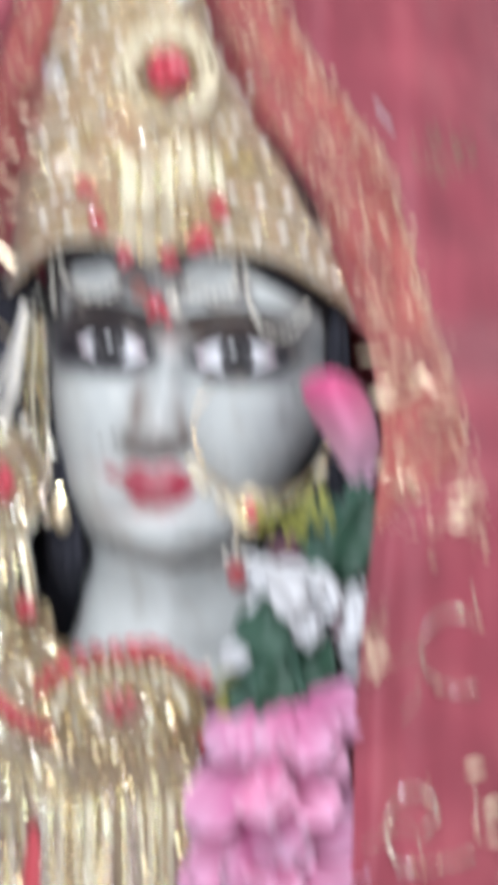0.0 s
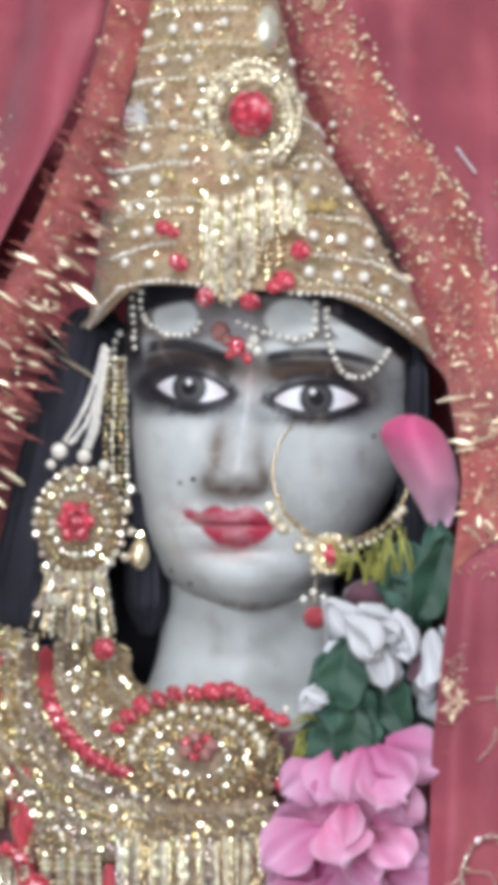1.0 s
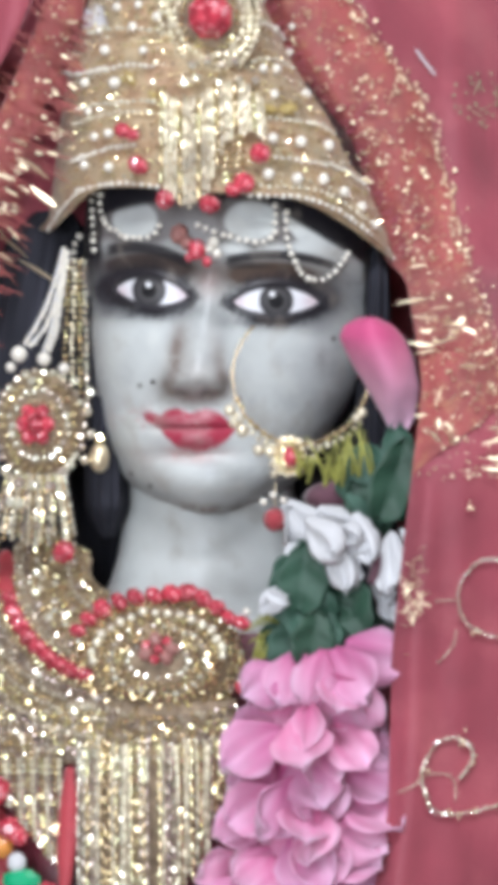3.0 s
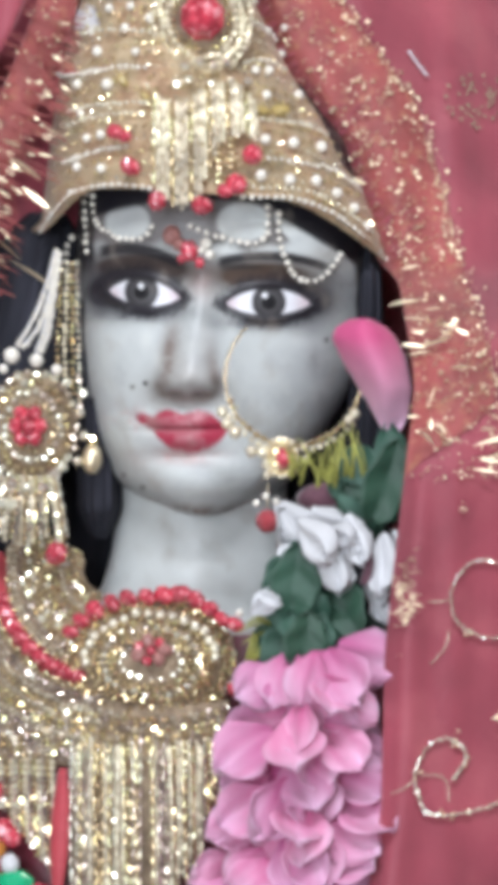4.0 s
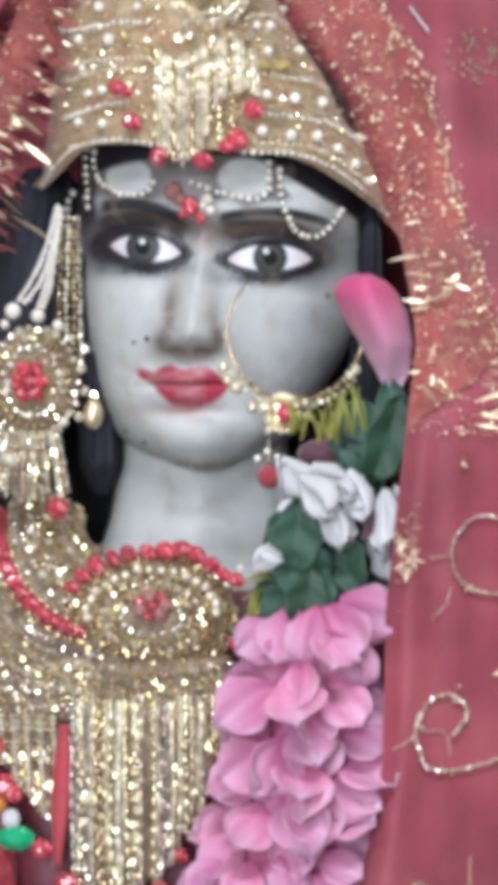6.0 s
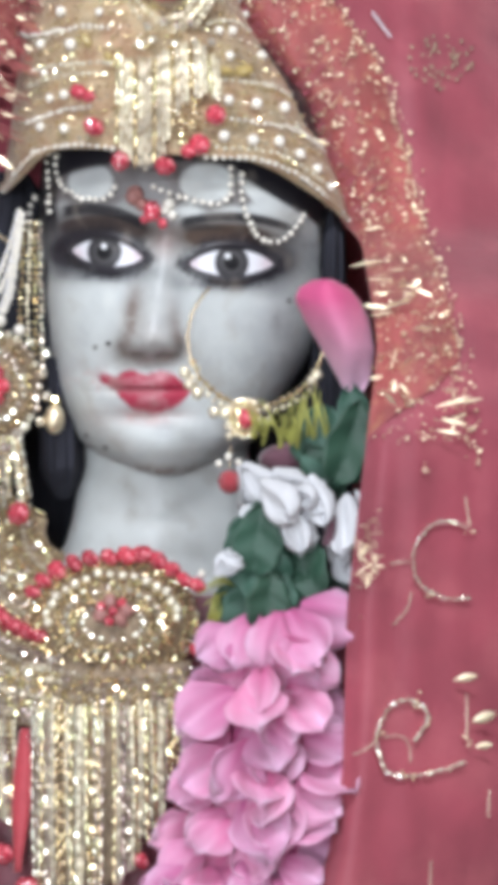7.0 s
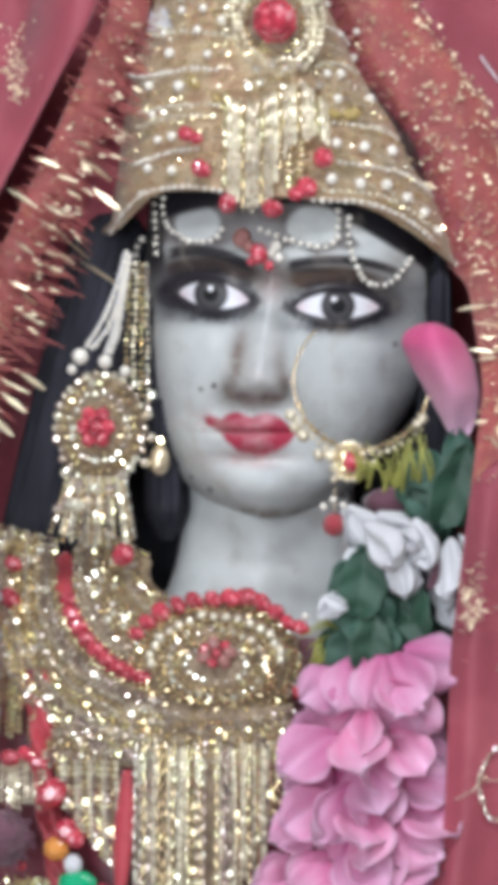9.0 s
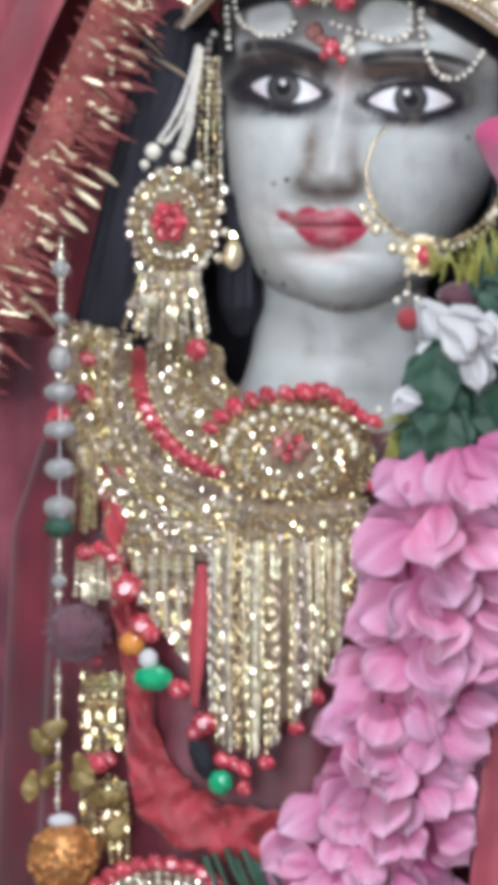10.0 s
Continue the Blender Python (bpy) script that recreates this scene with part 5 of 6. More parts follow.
def pendant():
    ob = thing("choker_pendant", "oval gold choker piece with pearl ring, red stones and long tassel", "necklace", place=on_chest(382, 1170))
    rnd = random.Random(77)
    y0 = chest_y(382, 1170) - 0.008
    def dome(i, j):
        a, r = 2 * math.pi * j, 1 - i
        return at(384 + 150 * r * math.cos(a), 1172 - 116 * r * math.sin(a), y0 + 0.006 - 0.012 * math.sqrt(max(1 - r * r, 0)))
    part("plate", mesh_from("plate", *grid(12, 60, dome, True)), LAME, ob, "domed gold plate")
    def on(u, v, off):
        r = min(math.hypot((u - 384) / 150, (v - 1172) / 116), 1)
        return at(u, v, y0 + 0.006 - 0.012 * math.sqrt(1 - r * r) - off)
    for ru, rv, n, r, m in ((148, 112, 60, 6.5, GOLD), (100, 72, 40, 6.0, GOLD), (84, 60, 26, 6.5, CRYSTAL), (66, 46, 30, 5.5, GOLD), (52, 34, 16, 6.0, CRYSTAL), (128, 96, 56, 5.2, GOLD), (92, 66, 36, 5, GOLD), (75, 53, 30, 5, GOLD), (110, 80, 40, 5, GOLD), (138, 104, 58, 5.4, GOLD), (146, 114, 60, 5.0, CRYSTAL)):
        for c in oval_ring(on, 384, 1172, ru, rv, 0.001, n, 2.6, ru):
            if m is CRYSTAL:
                piece("clear_stone", shared(GEM, "clear_stone", CRYSTAL, False), ob, c, r * rnd.uniform(0.8, 1.2), None, rnd.uniform(0, 60))
            else:
                piece("bead", shared(BEAD, "bead_gold", GOLD, False), ob, c, r * rnd.uniform(0.8, 1.2), None, rnd.uniform(0, 360))
    for c in oval_ring(on, 384, 1172, 115, 84, 0.0015, 17, 2.0, 5, 5, 190):
        piece("rim_stone", shared(ROUND, "rim_stone", CHAIN, True), ob, c + Vector((0, -0.0012, 0)), 8.5 * rnd.uniform(0.8, 1.15))
    for k in range(7):
        a = radians(k * 51)
        q = on(384 + 24 * math.cos(a), 1152 - 18 * math.sin(a), 0.002)
        if k % 2:
            ruby(ob, q, 9, 9, k * 40)
        else:
            piece("dull_stone", shared(GEM, "dull_stone", DULL, False), ob, q, 14, 12, k * 40)
    ruby(ob, on(384, 1152, 0.003), 9, 9)
    # red stones over the top edge
    for u, v, a in ((243, 1118, 15), (262, 1098, 16), (286, 1080, 19), (316, 1068, 17), (346, 1060, 18), (378, 1058, 17), (408, 1055, 19), (436, 1054, 21), (464, 1064, 18), (488, 1080, 17), (508, 1098, 15), (532, 1108, 16), (528, 1222, 14)):
        ruby(ob, at(u, v, y0 - 0.002), a, a * 0.85, rnd.uniform(0, 60))
    for u, v in ((480, 1118), (493, 1140), (492, 1170), (505, 1095), (540, 1088), (270, 1165), (286, 1195), (278, 1238), (330, 1264)):
        pearl(ob, at(u, v, y0 - 0.001), 7.5)
    # dark wire edge under the plate
    wire = [on(384 + 152 * math.cos(radians(a)), 1172 - 112 * math.sin(radians(a)), -0.001) for a in np.linspace(185, 355, 20)]
    part("edge_wire", mesh_from("edge_wire", *tube(wire, 2.5 * U, 8)), PLUM, ob, "dark wire edge")
    # long tassel
    ends = curve1([(230, 1600), (250, 1660), (280, 1692), (350, 1690), (380, 1650), (410, 1605), (450, 1540), (475, 1490), (505, 1400), (530, 1360)])
    k = 0
    for u in np.arange(244, 520, 6.6):
        k += 1
        if 364 < u < 378:
            continue
        low = float(ends(u)) + rnd.uniform(-14, 8)
        bulge = 0.004 * math.sin((u - 240) / 280 * math.pi)
        pts = [on_chest(u + rnd.gauss(0, 1), 1312 + rnd.uniform(-8, 8), 0.008 + bulge), on_chest(u + rnd.gauss(0, 1.5), (1312 + low) / 2, 0.010 + bulge), on_chest(u + rnd.gauss(0, 2.5), low, 0.008 + bulge)]
        strand(ob, pts, rnd.choice((10, 12, 24, 24)), 3.3, rnd.choice((PALE_GOLD, GOLD, GOLD, CRYSTAL)), 300 + k, 2.6, "tassel_strand")
    for u in np.arange(105, 212, 8.0):
        k += 1
        low = 1420 + (u - 105) * 1.35 + rnd.uniform(-12, 10)
        pts = [on_chest(u, 1340, 0.008), on_chest(u + 2, (1340 + low) / 2, 0.009), on_chest(u + 6, low, 0.008)]
        strand(ob, pts, 10, 4.2, (CRYSTAL, GOLD, PALE_GOLD)[k % 3], 400 + k, 1.5, "tassel_strand")
    for u, v in ((282, 1702), (300, 1745), (262, 1695), (340, 1700), (392, 1640), (430, 1585), (300, 1712)):
        ruby(ob, on_chest(u, v, 0.011), 15, 14, rnd.uniform(0, 60))
    def backing(i, j):
        u = 244 + 272 * j
        return on_chest(u, 1318 + (float(ends(u)) - 30 - 1318) * i, 0.0065)
    part("backing", solid_sheet("backing", 20, 40, backing, 0.0008), LAME, ob, "brown gold cloth behind the strands")
    # red ribbon between the strands
    def ribbon(i, j):
        v = 1355 + 250 * i
        return on_chest(228 - 14 * i + (j - 0.5) * (16 + 18 * math.sin(math.pi * min(i * 1.1, 1))), v, 0.010 + 0.001 * math.sin(j * 3))
    part("ribbon", solid_sheet("ribbon", 24, 6, ribbon, 0.0008), SATIN, ob, "narrow red satin ribbon")


pendant()


# ---- the garments' stones and the strings at the side ----
def blouse_edge():
    ob = thing("blouse_border", "red satin neckline band set with red, orange and green stones", "trim", place=on_chest(100, 1500))
    def band(c, w, off):
        pts = along([on_chest(u, v, off) for u, v in c], 12 * U)
        verts, faces = [], []
        for i, (p, d) in enumerate(pts):
            side = Vector((-d.z, 0, d.x)).normalized()
            ww = w(i / (len(pts) - 1)) * U * (1 + 0.3 * noise.noise(Vector((i * 0.35, 2, 0))))
            n = 9
            for k in range(n):
                a = math.pi * k / (n - 1)
                crease = 0.006 * noise.noise(Vector((i * 0.25 + k * 0.5, k * 0.8, 5))) + 0.002 * math.sin(i * 0.9 + k * 1.4)
                verts.append(p + side * ww * math.cos(a) + Vector((0, -0.003 * math.sin(a) + crease, 0)))
            if i:
                o = (i - 1) * n
                faces += [(o + k, o + k + 1, o + n + k + 1, o + n + k) for k in range(n - 1)]
                faces.append((o + n - 1, o, o + n, o + 2 * n - 1))
        return mesh_from("band", verts, faces)
    part("band", band(((72, 1185), (76, 1290), (82, 1400), (104, 1500), (118, 1600), (130, 1700), (172, 1780), (240, 1815), (330, 1835), (420, 1830)), lambda t: 22 + 30 * step(t, 0.45, 0.75) + 2 * math.sin(20 * t), 0.003), SATIN, ob)
    rnd = random.Random(12)
    for u, v, a, b in ((95, 1398, 26, 30), (122, 1462, 22, 22), (138, 1476, 17, 17), (188, 1572, 20, 20), (230, 1632, 24, 20), (215, 1648, 15, 15), (70, 1345, 18, 12)):
        ruby(ob, on_chest(u, v, 0.012), a, b, rnd.uniform(0, 90))
    piece("orange_stone", shared(GEM, "orange_stone", ORANGE, False), ob, on_chest(104, 1494, 0.011), 24, 22)
    piece("white_stone", shared(GEM, "white_stone", WHITE, False), ob, on_chest(134, 1520, 0.014), 17, 19)
    piece("green_stone", shared(GEM, "green_stone", GREEN, False), ob, on_chest(142, 1553, 0.013), 36, 24, 4)
    piece("green_stone", shared(GEM, "green_stone", GREEN, False), ob, on_chest(258, 1735, 0.013), 22, 24, 40)
    piece("black_stone", shared(GEM, "black_stone", HAIR, False), ob, on_chest(226, 1690, 0.011), 20, 42, -20)


blouse_edge()


def side_string():
    ob = thing("bead_string", "hanging string of clear and silver beads with a plum tassel ball", "necklace", place=at(-18, 1180, 0.0))
    rnd = random.Random(14)
    y = -0.03
    def u_at(v):
        return -16 - 0.012 * (v - 800)
    part("cord", mesh_from("cord", *tube([at(u_at(v), v, y) for v in (788, 1000, 1300, 1600, 1790)], 1.3 * U, 6)), THREAD, ob)
    for v in np.arange(785, 1790, 12):
        if not (1005 < v < 1290 or 1420 < v < 1530):
            piece("silver_bead", shared(BEAD, "silver_bead", CRYSTAL, True), ob, at(u_at(v), v, y), 6 * rnd.uniform(0.7, 1.3))
    for v, a, b in ((838, 18, 16), (996, 22, 26), (1054, 31, 18), (1120, 31, 18), (1188, 29, 20), (1256, 30, 22), (925, 16, 12), (1385, 14, 14)):
        piece("clear_bead", shared(ball(1, 10, 7), "clear_bead", GLASSY, True), ob, at(u_at(v), v, y), a, b)
    piece("green_bead", shared(ROUND, "green_bead", LEAF, True), ob, at(u_at(1290), 1290, y), 28, 20)
    pom = Joined()
    for _ in range(260):
        d = Vector((rnd.gauss(0, 1), rnd.gauss(0, 1), rnd.gauss(0, 1))).normalized()
        q = d.to_track_quat("X", "Z").to_matrix().to_4x4()
        pom.add(blade(rnd.uniform(45, 66) * U, 3.2 * U), Matrix.Translation(at(8, 1475, y - 0.004)) @ q)
    inner = ball(50 * U, 14, 10)
    pom.add(inner, Matrix.Translation(at(8, 1475, y - 0.004)))
    part("pompom", pom.mesh("pompom", False), PLUM, ob, "dark plum thread pompom", "stuff")
    ballm = ball(1, 16, 12)
    gb = part("gold_ball", mesh_from("gold_ball", [at(-18, 1872, y) + Vector(p) * 60 * U for p in ballm[0]], ballm[1]), ORANGE_GOLD, ob, "copper-gold thread ball")
    gj = Joined()
    for _ in range(240):
        d = Vector((rnd.gauss(0, 1), -abs(rnd.gauss(0, 1)), rnd.gauss(0, 1))).normalized()
        s = rnd.uniform(3, 6) * U
        gj.add(SEED, Matrix.Translation(at(-18, 1872, y) + d * 60 * U) @ spun(rnd) @ Matrix.Diagonal((s, s, s, 1)))
    part("bead_fill", gj.mesh("bead_fill", False), ORANGE_GOLD, gb, "", "stuff")
    piece("white_cap", shared(ROUND, "white_cap", WHITE, True), ob, at(-20, 1806, y), 26, 14)


GLASSY = material("clear_glass_bead", (0.6, 0.62, 0.63), 0.12, var=0.1, scale=300, bump=0.0, coat=0.8, transmission=0.55)
ORANGE_GOLD = material("copper_gold_thread", (0.72, 0.36, 0.14), 0.32, 0.7, var=0.4, scale=300, bump=0.6, bump_scale=1200, random_tint=0.3)
side_string()


def shoulder_tassel():
    ob = thing("shoulder_tassel", "gold beaded tassel with red stones hanging at the shoulder", "tassel", place=on_chest(45, 1345))
    rnd = random.Random(17)
    k = 0
    for u in np.arange(4, 84, 7.5):
        for v0, v1 in ((960, 1300), (1330, 1430), (1550, 1690), (1730, 1880)):
            k += 1
            uu = u + 12 if v0 > 1500 else u + 3
            if v0 == 960 and u > 64:
                continue
            strand(ob, [on_chest(uu, v0 + rnd.uniform(-8, 8), 0.005), on_chest(uu + rnd.gauss(0, 2), (v0 + v1) / 2, 0.007), on_chest(uu + rnd.gauss(0, 3), v1 + rnd.uniform(-14, 10), 0.006)], 10, 4.2, (GOLD, GOLD, PALE_GOLD, GOLD)[k % 4], 700 + k, 1.5, "tassel_strand")
    for u, v, a in ((45, 1706, 20), (62, 1698, 15), (28, 1704, 14), (20, 1338, 18), (48, 1330, 15), (-28, 1105, 26), (16, 1060, 20), (20, 1000, 16), (-38, 1130, 20), (40, 1525, 11)):
        ruby(ob, on_chest(u, v, 0.010), a, a * 0.9, rnd.uniform(0, 60))


shoulder_tassel()


def lower_brooch():
    ob = thing("lower_brooch", "silver beaded brooch with a row of red stones above it", "jewellery", place=on_chest(150, 1930))
    rnd = random.Random(19)
    y0 = chest_y(150, 1930) - 0.012
    def dome(i, j):
        a, r = 2 * math.pi * j, 1 - i
        return at(150 + 130 * r * math.cos(a), 1985 - 95 * r * math.sin(a), y0 + 0.006 - 0.012 * math.sqrt(max(1 - r * r, 0)))
    part("plate", mesh_from("plate", *grid(10, 50, dome, True)), LAME, ob)
    for ru, rv, n in ((124, 90, 44), (108, 78, 40), (92, 64, 34), (74, 50, 28)):
        for c in oval_ring(lambda u, v, o: at(u, v, y0 - 0.004), 150, 1985, ru, rv, 0, n, 1.5, ru):
            piece("clear_stone", shared(GEM, "clear_stone", CRYSTAL, False), ob, c, rnd.uniform(6, 9), None, rnd.uniform(0, 60))
    for a in np.arange(20, 170, 12):
        ruby(ob, at(150 + 138 * math.cos(radians(a)), 1985 - 110 * math.sin(radians(a)), y0 - 0.004), 17, 15, rnd.uniform(0, 60))


lower_brooch()


# ---- flowers ----
def petal_mesh(name, length, width, cup, curl, ruffle, seed, mat, tip=0.5):
    """A cupped, wavy cloth petal with thickness; root at the origin, along +z, its face to -y."""
    rnd = random.Random(seed)
    p1, p2 = rnd.uniform(0, 6), rnd.uniform(0, 6)
    def f(i, j):
        x = (j - 0.5) * 2
        w = width * (0.12 + 0.88 * min(1, (i / 0.5) ** 0.8)) * math.sqrt(max(1 - (max(i - 0.5, 0) / 0.5) ** 2.6, 0.015)) ** (tip * 2)
        y = -cup * (x * x) * width * (0.3 + 0.7 * i) + curl * length * i * i + ruffle * length * (math.sin(5 * x + p1 + 3 * i) * i + 0.5 * math.sin(9 * x + p2) * i * i)
        return (w * x, y, length * i - 0.10 * length * x * x * i)
    me = solid_sheet(name, 15, 15, f, 0.00035)
    me.materials.append(mat)
    # fold shade and lit edges in the colour: deep root and streaks, pale rim
    pink_tone = me.color_attributes.new("paint", "FLOAT_COLOR", "POINT")
    for vert, c in zip(me.vertices, pink_tone.data):
        t = min(max(vert.co.z / length, 0), 1)
        x = vert.co.x / width
        k = min(max(0.1 + 0.75 * t ** 1.6 + 0.25 * x * x + 0.2 * math.sin(5 * x + p1 + 3 * t) * t + 0.05 * math.sin(13 * x + p2), 0), 1)
        c.color = (0.66 + 0.24 * k, 0.12 + 0.48 * k, 0.33 + 0.46 * k, 1)
    return me


def garland():
    ob = thing("flower_garland", "thick garland of ruffled pink cloth petals", "garland", place=at(640, 1170, -0.05))
    rnd = random.Random(23)
    forms = [petal_mesh("petal", 138 * U, 62 * U, (0.4, -0.3, 0.5, 0.3, -0.4, 0.35, 0.2, -0.2)[k], rnd.uniform(-0.35, 0.4), rnd.uniform(0.05, 0.085), 50 + k, PINK, 0.5) for k in range(8)]
    spine_u = curve1([(1120, 700), (1200, 666), (1350, 642), (1500, 632), (1600, 610), (1700, 570), (1800, 535), (1950, 505), (2150, 480), (2300, 470)])
    half = curve1([(1120, 50), (1200, 86), (1350, 108), (1500, 128), (1600, 150), (1800, 182), (2300, 190)])
    # core of the garland
    def core(i, j):
        v = 1150 + 1150 * i
        a = 2 * math.pi * j
        return at(spine_u(v) + half(v) * 0.78 * math.sin(a), v, -0.048 - 0.016 * math.cos(a))
    me = mesh_from("core", *grid(40, 40, core, True))
    pink_tone = me.color_attributes.new("paint", "FLOAT_COLOR", "POINT")
    for d in pink_tone.data:
        d.color = (0.70, 0.13, 0.33, 1)
    part("core", me, PINK, ob, "deep pink gathered core")
    # ruffled petals in overlapping pairs that fall to either side of the cord
    v, row = 1188.0, 0
    while v < 2260:
        h = half(v)
        low = step(v, 1450, 1650)
        places = ((-0.95, -0.6, -0.25, 0.05, 0.35, 0.65, 0.95) if row % 2 else (-0.8, -0.45, -0.1, 0.2, 0.5, 0.85)) if low > 0.5 else ((-0.9, -0.35, 0.15, 0.55, 0.95) if row % 2 else (-0.7, -0.1, 0.35, 0.8))
        for s in places:
            s += rnd.gauss(0, 0.08)
            depth = -0.046 - 0.022 * math.sqrt(max(1 - min(abs(s), 1) ** 2, 0)) - rnd.uniform(0, 0.006)
            c = at(spine_u(v) + h * 0.6 * s, v - 34 + rnd.gauss(0, 12), depth)
            fall = s * 62 + rnd.gauss(0, 22)
            m = Matrix.LocRotScale(c, Euler((radians(rnd.uniform(-4, 38)), radians(180 - fall), radians(rnd.gauss(0, 16) + s * 34))), [rnd.uniform(0.62, 0.95) * (0.85 + 0.15 * min(h / 120, 1.3)) * (1 - 0.2 * low)] * 3)
            p = new("petal", forms[rnd.randrange(len(forms))])
            p.parent = ob
            p.matrix_parent_inverse = Matrix.Translation(-ob.location)
            p.matrix_basis = m
        v += 40
        row += 1


garland()


def cheek_spray():
    ob = thing("flower_spray", "cloth spray of green leaves, white blossoms and one pink petal", "flowers", place=at(760, 900, -0.035))
    rnd = random.Random(29)
    y = -0.04
    # the large pink petal: rounded top, pointed foot
    def big(i, j):
        v = 576 + 222 * i
        l = np.interp(v, (576, 590, 610, 650, 700, 750, 798), (738, 712, 704, 722, 752, 780, 806))
        r = np.interp(v, (576, 590, 610, 650, 700, 750, 798), (772, 800, 818, 838, 848, 838, 808))
        x = (j - 0.5) * 2
        return at(l + (r - l) * j, v, y - 0.012 * (1 - x * x) * math.sin(math.pi * min(i + 0.12, 1)) + 0.006 * i + 0.0008 * math.sin(7 * j + 4 * i))
    me = solid_sheet("pink_petal", 30, 18, big, 0.0005)
    pink_tone = me.color_attributes.new("paint", "FLOAT_COLOR", "POINT")
    for vert, d in zip(me.vertices, pink_tone.data):
        t = min(max((at(0, 610).z - vert.co.z) / (150 * U), 0), 1)
        d.color = (0.66 + 0.24 * t, 0.095 + 0.46 * t, 0.25 + 0.48 * t, 1)
    part("pink_petal", me, DEEP_PINK, ob, "large deep pink petal, paler at the tip")
    def leaf(u, v, length, width, turn, tilt, seed, yy):
        rr = random.Random(seed)
        def f(i, j):
            x = (j - 0.5) * 2
            w = width * math.sin(math.pi * min(0.04 + 0.94 * i ** 0.8, 1)) ** 0.7 * (1 + 0.06 * math.sin(16 * i))
            return (w * x * U, (-0.25 * abs(x) * width + 0.25 * length * i * i + 2.5 * math.sin(14 * i + 3 * abs(x))) * U, length * i * U)
        me = solid_sheet("leaf", 16, 11, f, 0.0004)
        lf = part("leaf", me, LEAF, ob)
        lf.matrix_basis = Matrix.LocRotScale(at(u, v, yy), Euler((radians(tilt), radians(turn), radians(rr.uniform(-20, 20)))), (1, 1, 1))
    for k, a in enumerate(((745, 800, 155, 46, 172, 20, -0.036), (820, 930, 170, 44, -6, 15, -0.034), (700, 850, 120, 40, 120, 25, -0.034), (770, 960, 110, 40, -25, 25, -0.036),
                           (600, 1070, 130, 42, 28, 20, -0.048), (640, 950, 110, 38, 165, 20, -0.046), (735, 1060, 130, 46, -95, 20, -0.046), (700, 1030, 120, 44, 150, 25, -0.047),
                           (620, 1150, 110, 36, 60, 15, -0.052), (655, 1085, 105, 42, 172, 20, -0.053), (770, 1120, 100, 36, -130, 20, -0.04), (740, 1130, 120, 46, -60, 20, -0.044), (800, 1180, 150, 40, 0, 5, -0.036), (600, 1190, 110, 42, 20, 10, -0.05), (560, 1130, 100, 34, 100, 20, -0.046), (628, 1085, 122, 46, 8, 14, -0.056), (690, 1100, 120, 52, -70, 14, -0.054), (640, 1180, 100, 40, 12, 12, -0.06), (770, 930, 150, 42, 20, 10, -0.045), (700, 1150, 110, 46, -20, 10, -0.05))):
        leaf(*a[:6], 60 + k, a[6])
    wf = [petal_mesh("white_petal", 96 * U, 29 * U, (0.5, -0.4, 0.7, -0.6)[k], rnd.uniform(-0.2, 0.3), 0.12, 90 + k, WHITE, 0.45) for k in range(4)]
    for u, v, turn, s in ((600, 902, 128, 1.25), (612, 896, 140, 1.2), (640, 925, 130, 1.2), (664, 908, 122, 1.0), (690, 940, 110, 0.75), (728, 915, 165, 1.0), (748, 925, 190, 0.8), (676, 955, 160, 1.05), (700, 960, 175, 1.0),
                          (722, 975, 190, 0.9), (650, 965, 120, 1.0), (690, 1030, 80, 0.55), (792, 950, 178, 1.25), (808, 945, 186, 1.1), (780, 990, 176, 1.0), (772, 1058, 150, 0.65), (560, 1085, 60, 0.62), (596, 1040, 215, 0.6), (572, 1050, 120, 0.5), (604, 985, 60, 0.35)):
        p = new("white_petal", wf[rnd.randrange(4)])
        p.parent = ob
        p.matrix_parent_inverse = Matrix.Translation(-ob.location)
        p.matrix_basis = Matrix.LocRotScale(at(u, v, -0.055 + (0.012 if u > 770 else 0) + rnd.uniform(-0.005, 0.001)), Euler((radians(rnd.uniform(-15, 30)), radians(turn), radians(rnd.gauss(0, 25)))), [s] * 3)
    # thin yellow-green sprigs
    for base, count, a0, a1, lo, hi in (((700, 860), 16, 60, 150, 55, 105), ((640, 850), 9, 20, 120, 30, 70), ((735, 850), 8, 75, 115, 60, 100), ((560, 1185), 18, 15, 85, 50, 110), ((600, 1110), 8, 120, 200, 30, 70)):
        for _ in range(count):
            a = radians(rnd.uniform(a0, a1))
            ln = rnd.uniform(lo, hi)
            b = (base[0] + rnd.gauss(0, 10), base[1] + rnd.gauss(0, 6))
            mid = (b[0] + ln * 0.5 * math.cos(a), b[1] - ln * 0.5 * math.sin(a) - 4)
            tip = (b[0] + ln * math.cos(a), b[1] - ln * math.sin(a) + 6)
            part("sprig", mesh_from("sprig", *tube([at(*b, -0.045), at(*mid, -0.050), at(*tip, -0.047)], rnd.uniform(2.4, 4.2) * U, 6, lambda t: 1.05 - 0.8 * t)), SPRIG, ob)
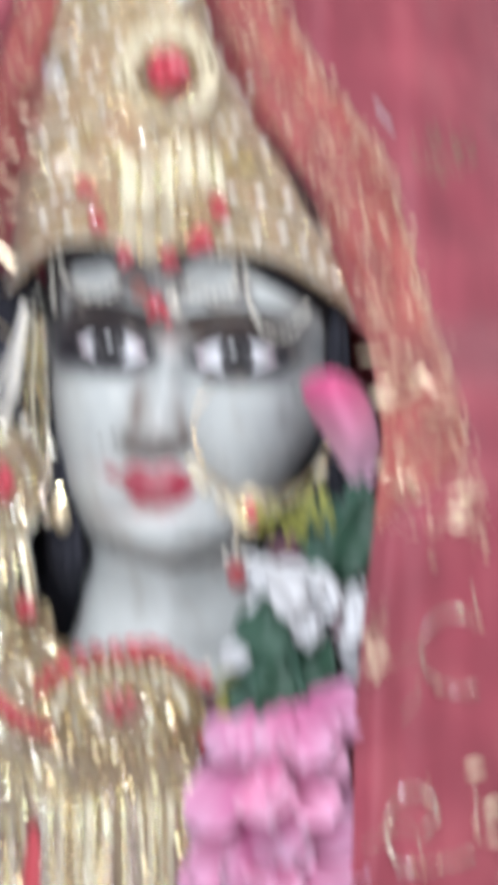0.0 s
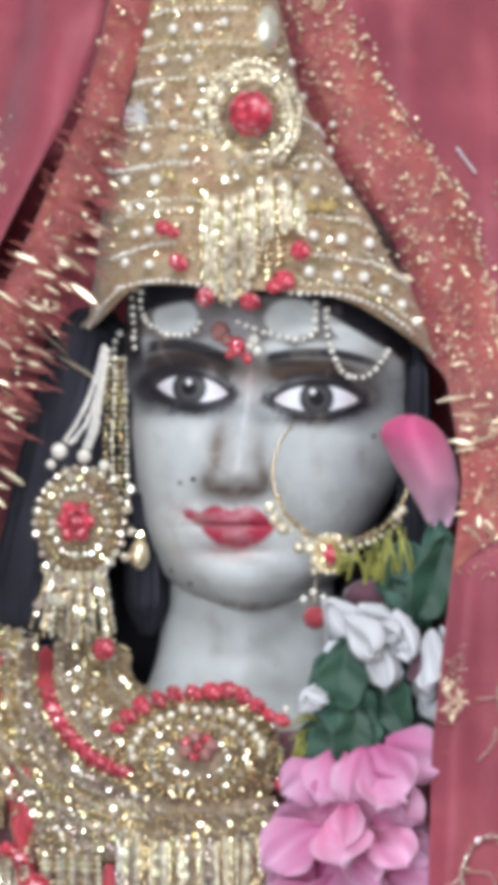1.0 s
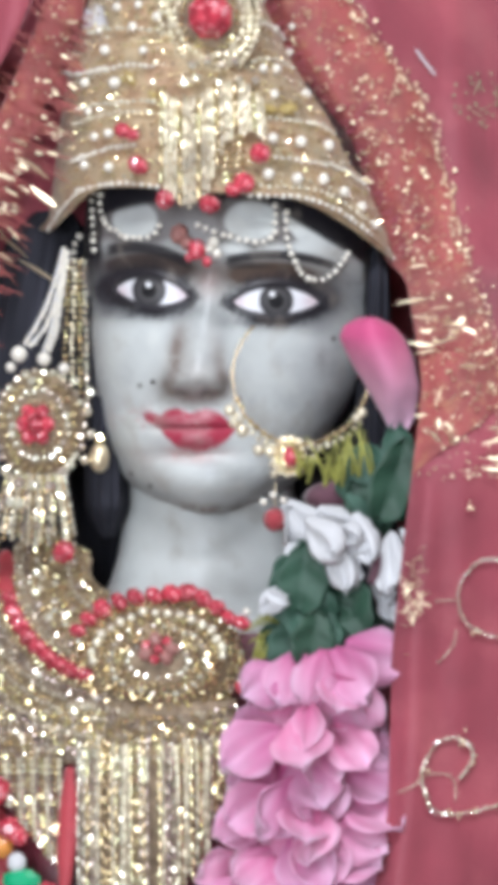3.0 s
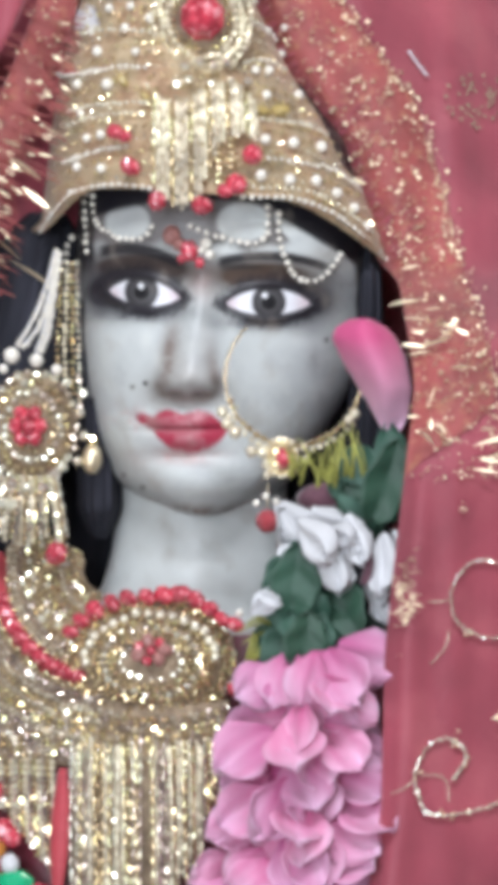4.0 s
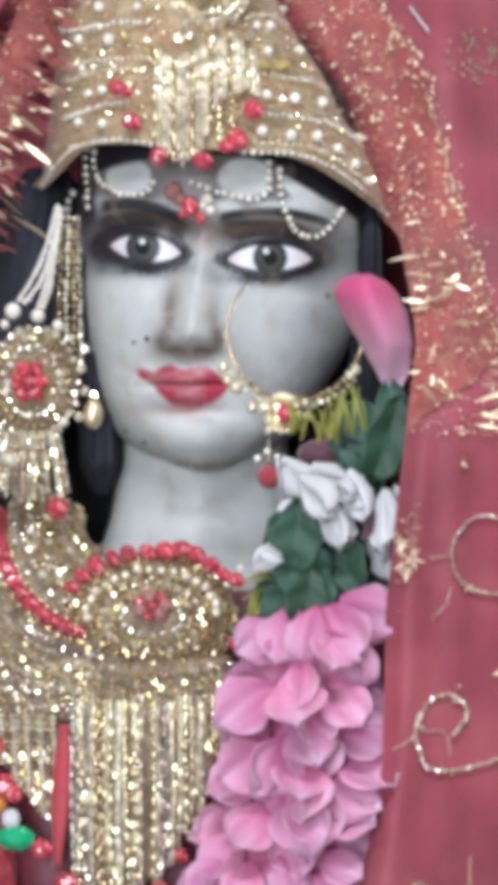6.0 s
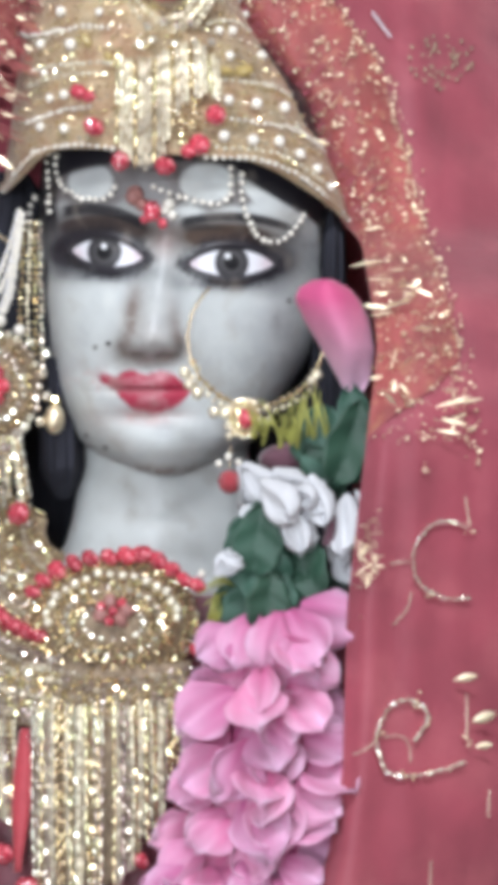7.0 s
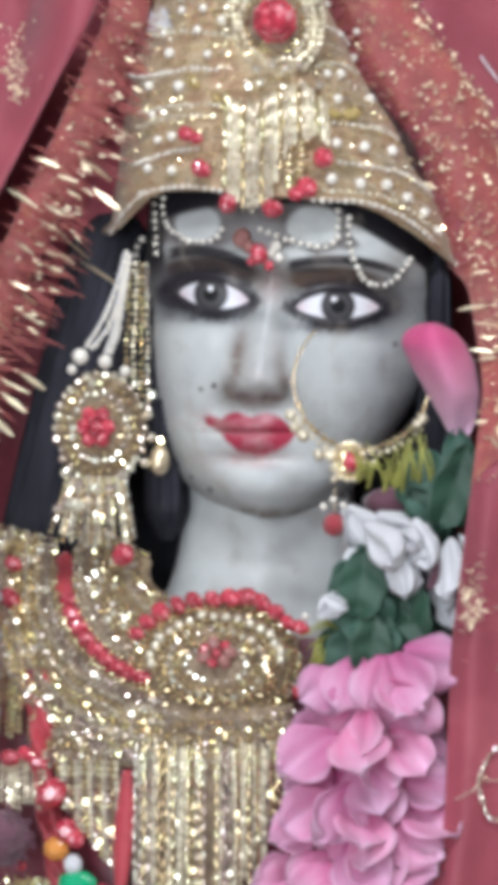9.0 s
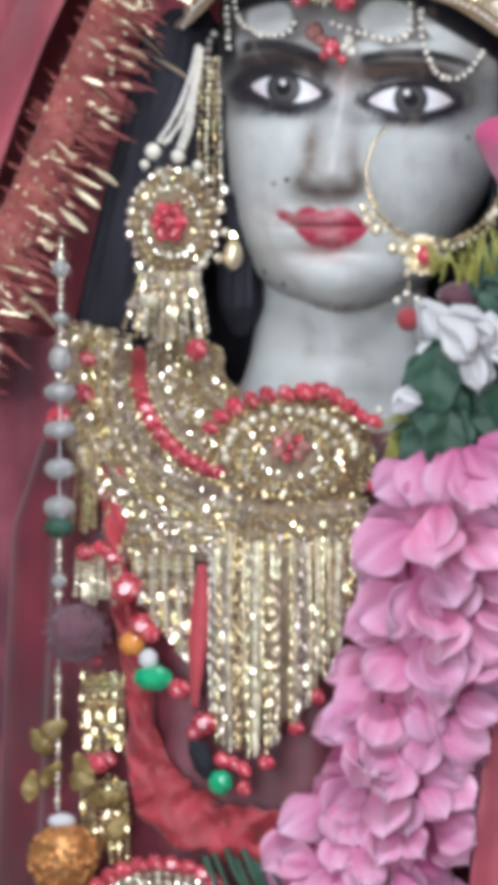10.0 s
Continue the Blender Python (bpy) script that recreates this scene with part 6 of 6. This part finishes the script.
    # dark calyx behind the blossoms
    cal = ball(1, 12, 9)
    part("calyx", mesh_from("calyx", [at(700, 890, -0.03) + Vector((p[0] * 60, p[1] * 25, p[2] * 30)) * U for p in cal[0]], cal[1]), PLUM, ob, "dark red-brown calyx")
    part("stem", mesh_from("stem", *tube([at(758, 960, -0.054), at(764, 1000, -0.056), at(755, 1040, -0.054)], 9 * U, 8)), PLUM, ob, "dark stem")


DEEP_PINK = material("deep_pink_cloth", (0.70, 0.12, 0.32), 0.6, var=0.12, scale=60, bump=0.2, bump_scale=1500, sheen=0.25, translucent=0.15, attribute="paint")
cheek_spray()


# ---- small gold leaves and green blades at the foot of the strings ----
def low_trimmings():
    rnd = random.Random(41)
    ob = thing("gold_leaf_cluster", "crumpled dull gold leaves tied under the bead string", "ornament", place=at(-30, 1750, -0.02))
    for u, v, turn in ((-60, 1660, 60), (-35, 1690, -40), (-10, 1730, 100), (-50, 1750, 20), (5, 1690, 150), (20, 1770, 80), (-70, 1720, 190), (60, 1840, 40), (95, 1800, -30)):
        def f(i, j, u=u):
            x = (j - 0.5) * 2
            w = 17 * math.sin(math.pi * min(0.05 + 0.93 * i, 1)) ** 0.8
            return (w * x * U, (4 * abs(x) + 10 * math.sin(5 * i + u)) * U, 58 * i * U)
        leaf = part("gold_leaf", solid_sheet("gold_leaf", 10, 7, f, 0.0004), OLD_LEAF, ob)
        leaf.matrix_basis = Matrix.LocRotScale(at(u, v, -0.028), Euler((radians(20), radians(turn), radians(rnd.uniform(-30, 30)))), (1, 1, 1))
    gr = thing("green_blades", "narrow green cloth leaves under the red neckline", "leaves", place=at(280, 1900, -0.045))
    for k in range(9):
        u, v = 240 + 12 * k + rnd.gauss(0, 5), 1860 + rnd.uniform(-15, 15)
        pts = [at(u, v, -0.045), at(u + 22, v + 50, -0.052), at(u + 60, v + 110, -0.05)]
        part("blade", mesh_from("blade", *tube(pts, rnd.uniform(4, 7) * U, 6, lambda t: 1.05 - 0.85 * t)), LEAF, gr)


low_trimmings()
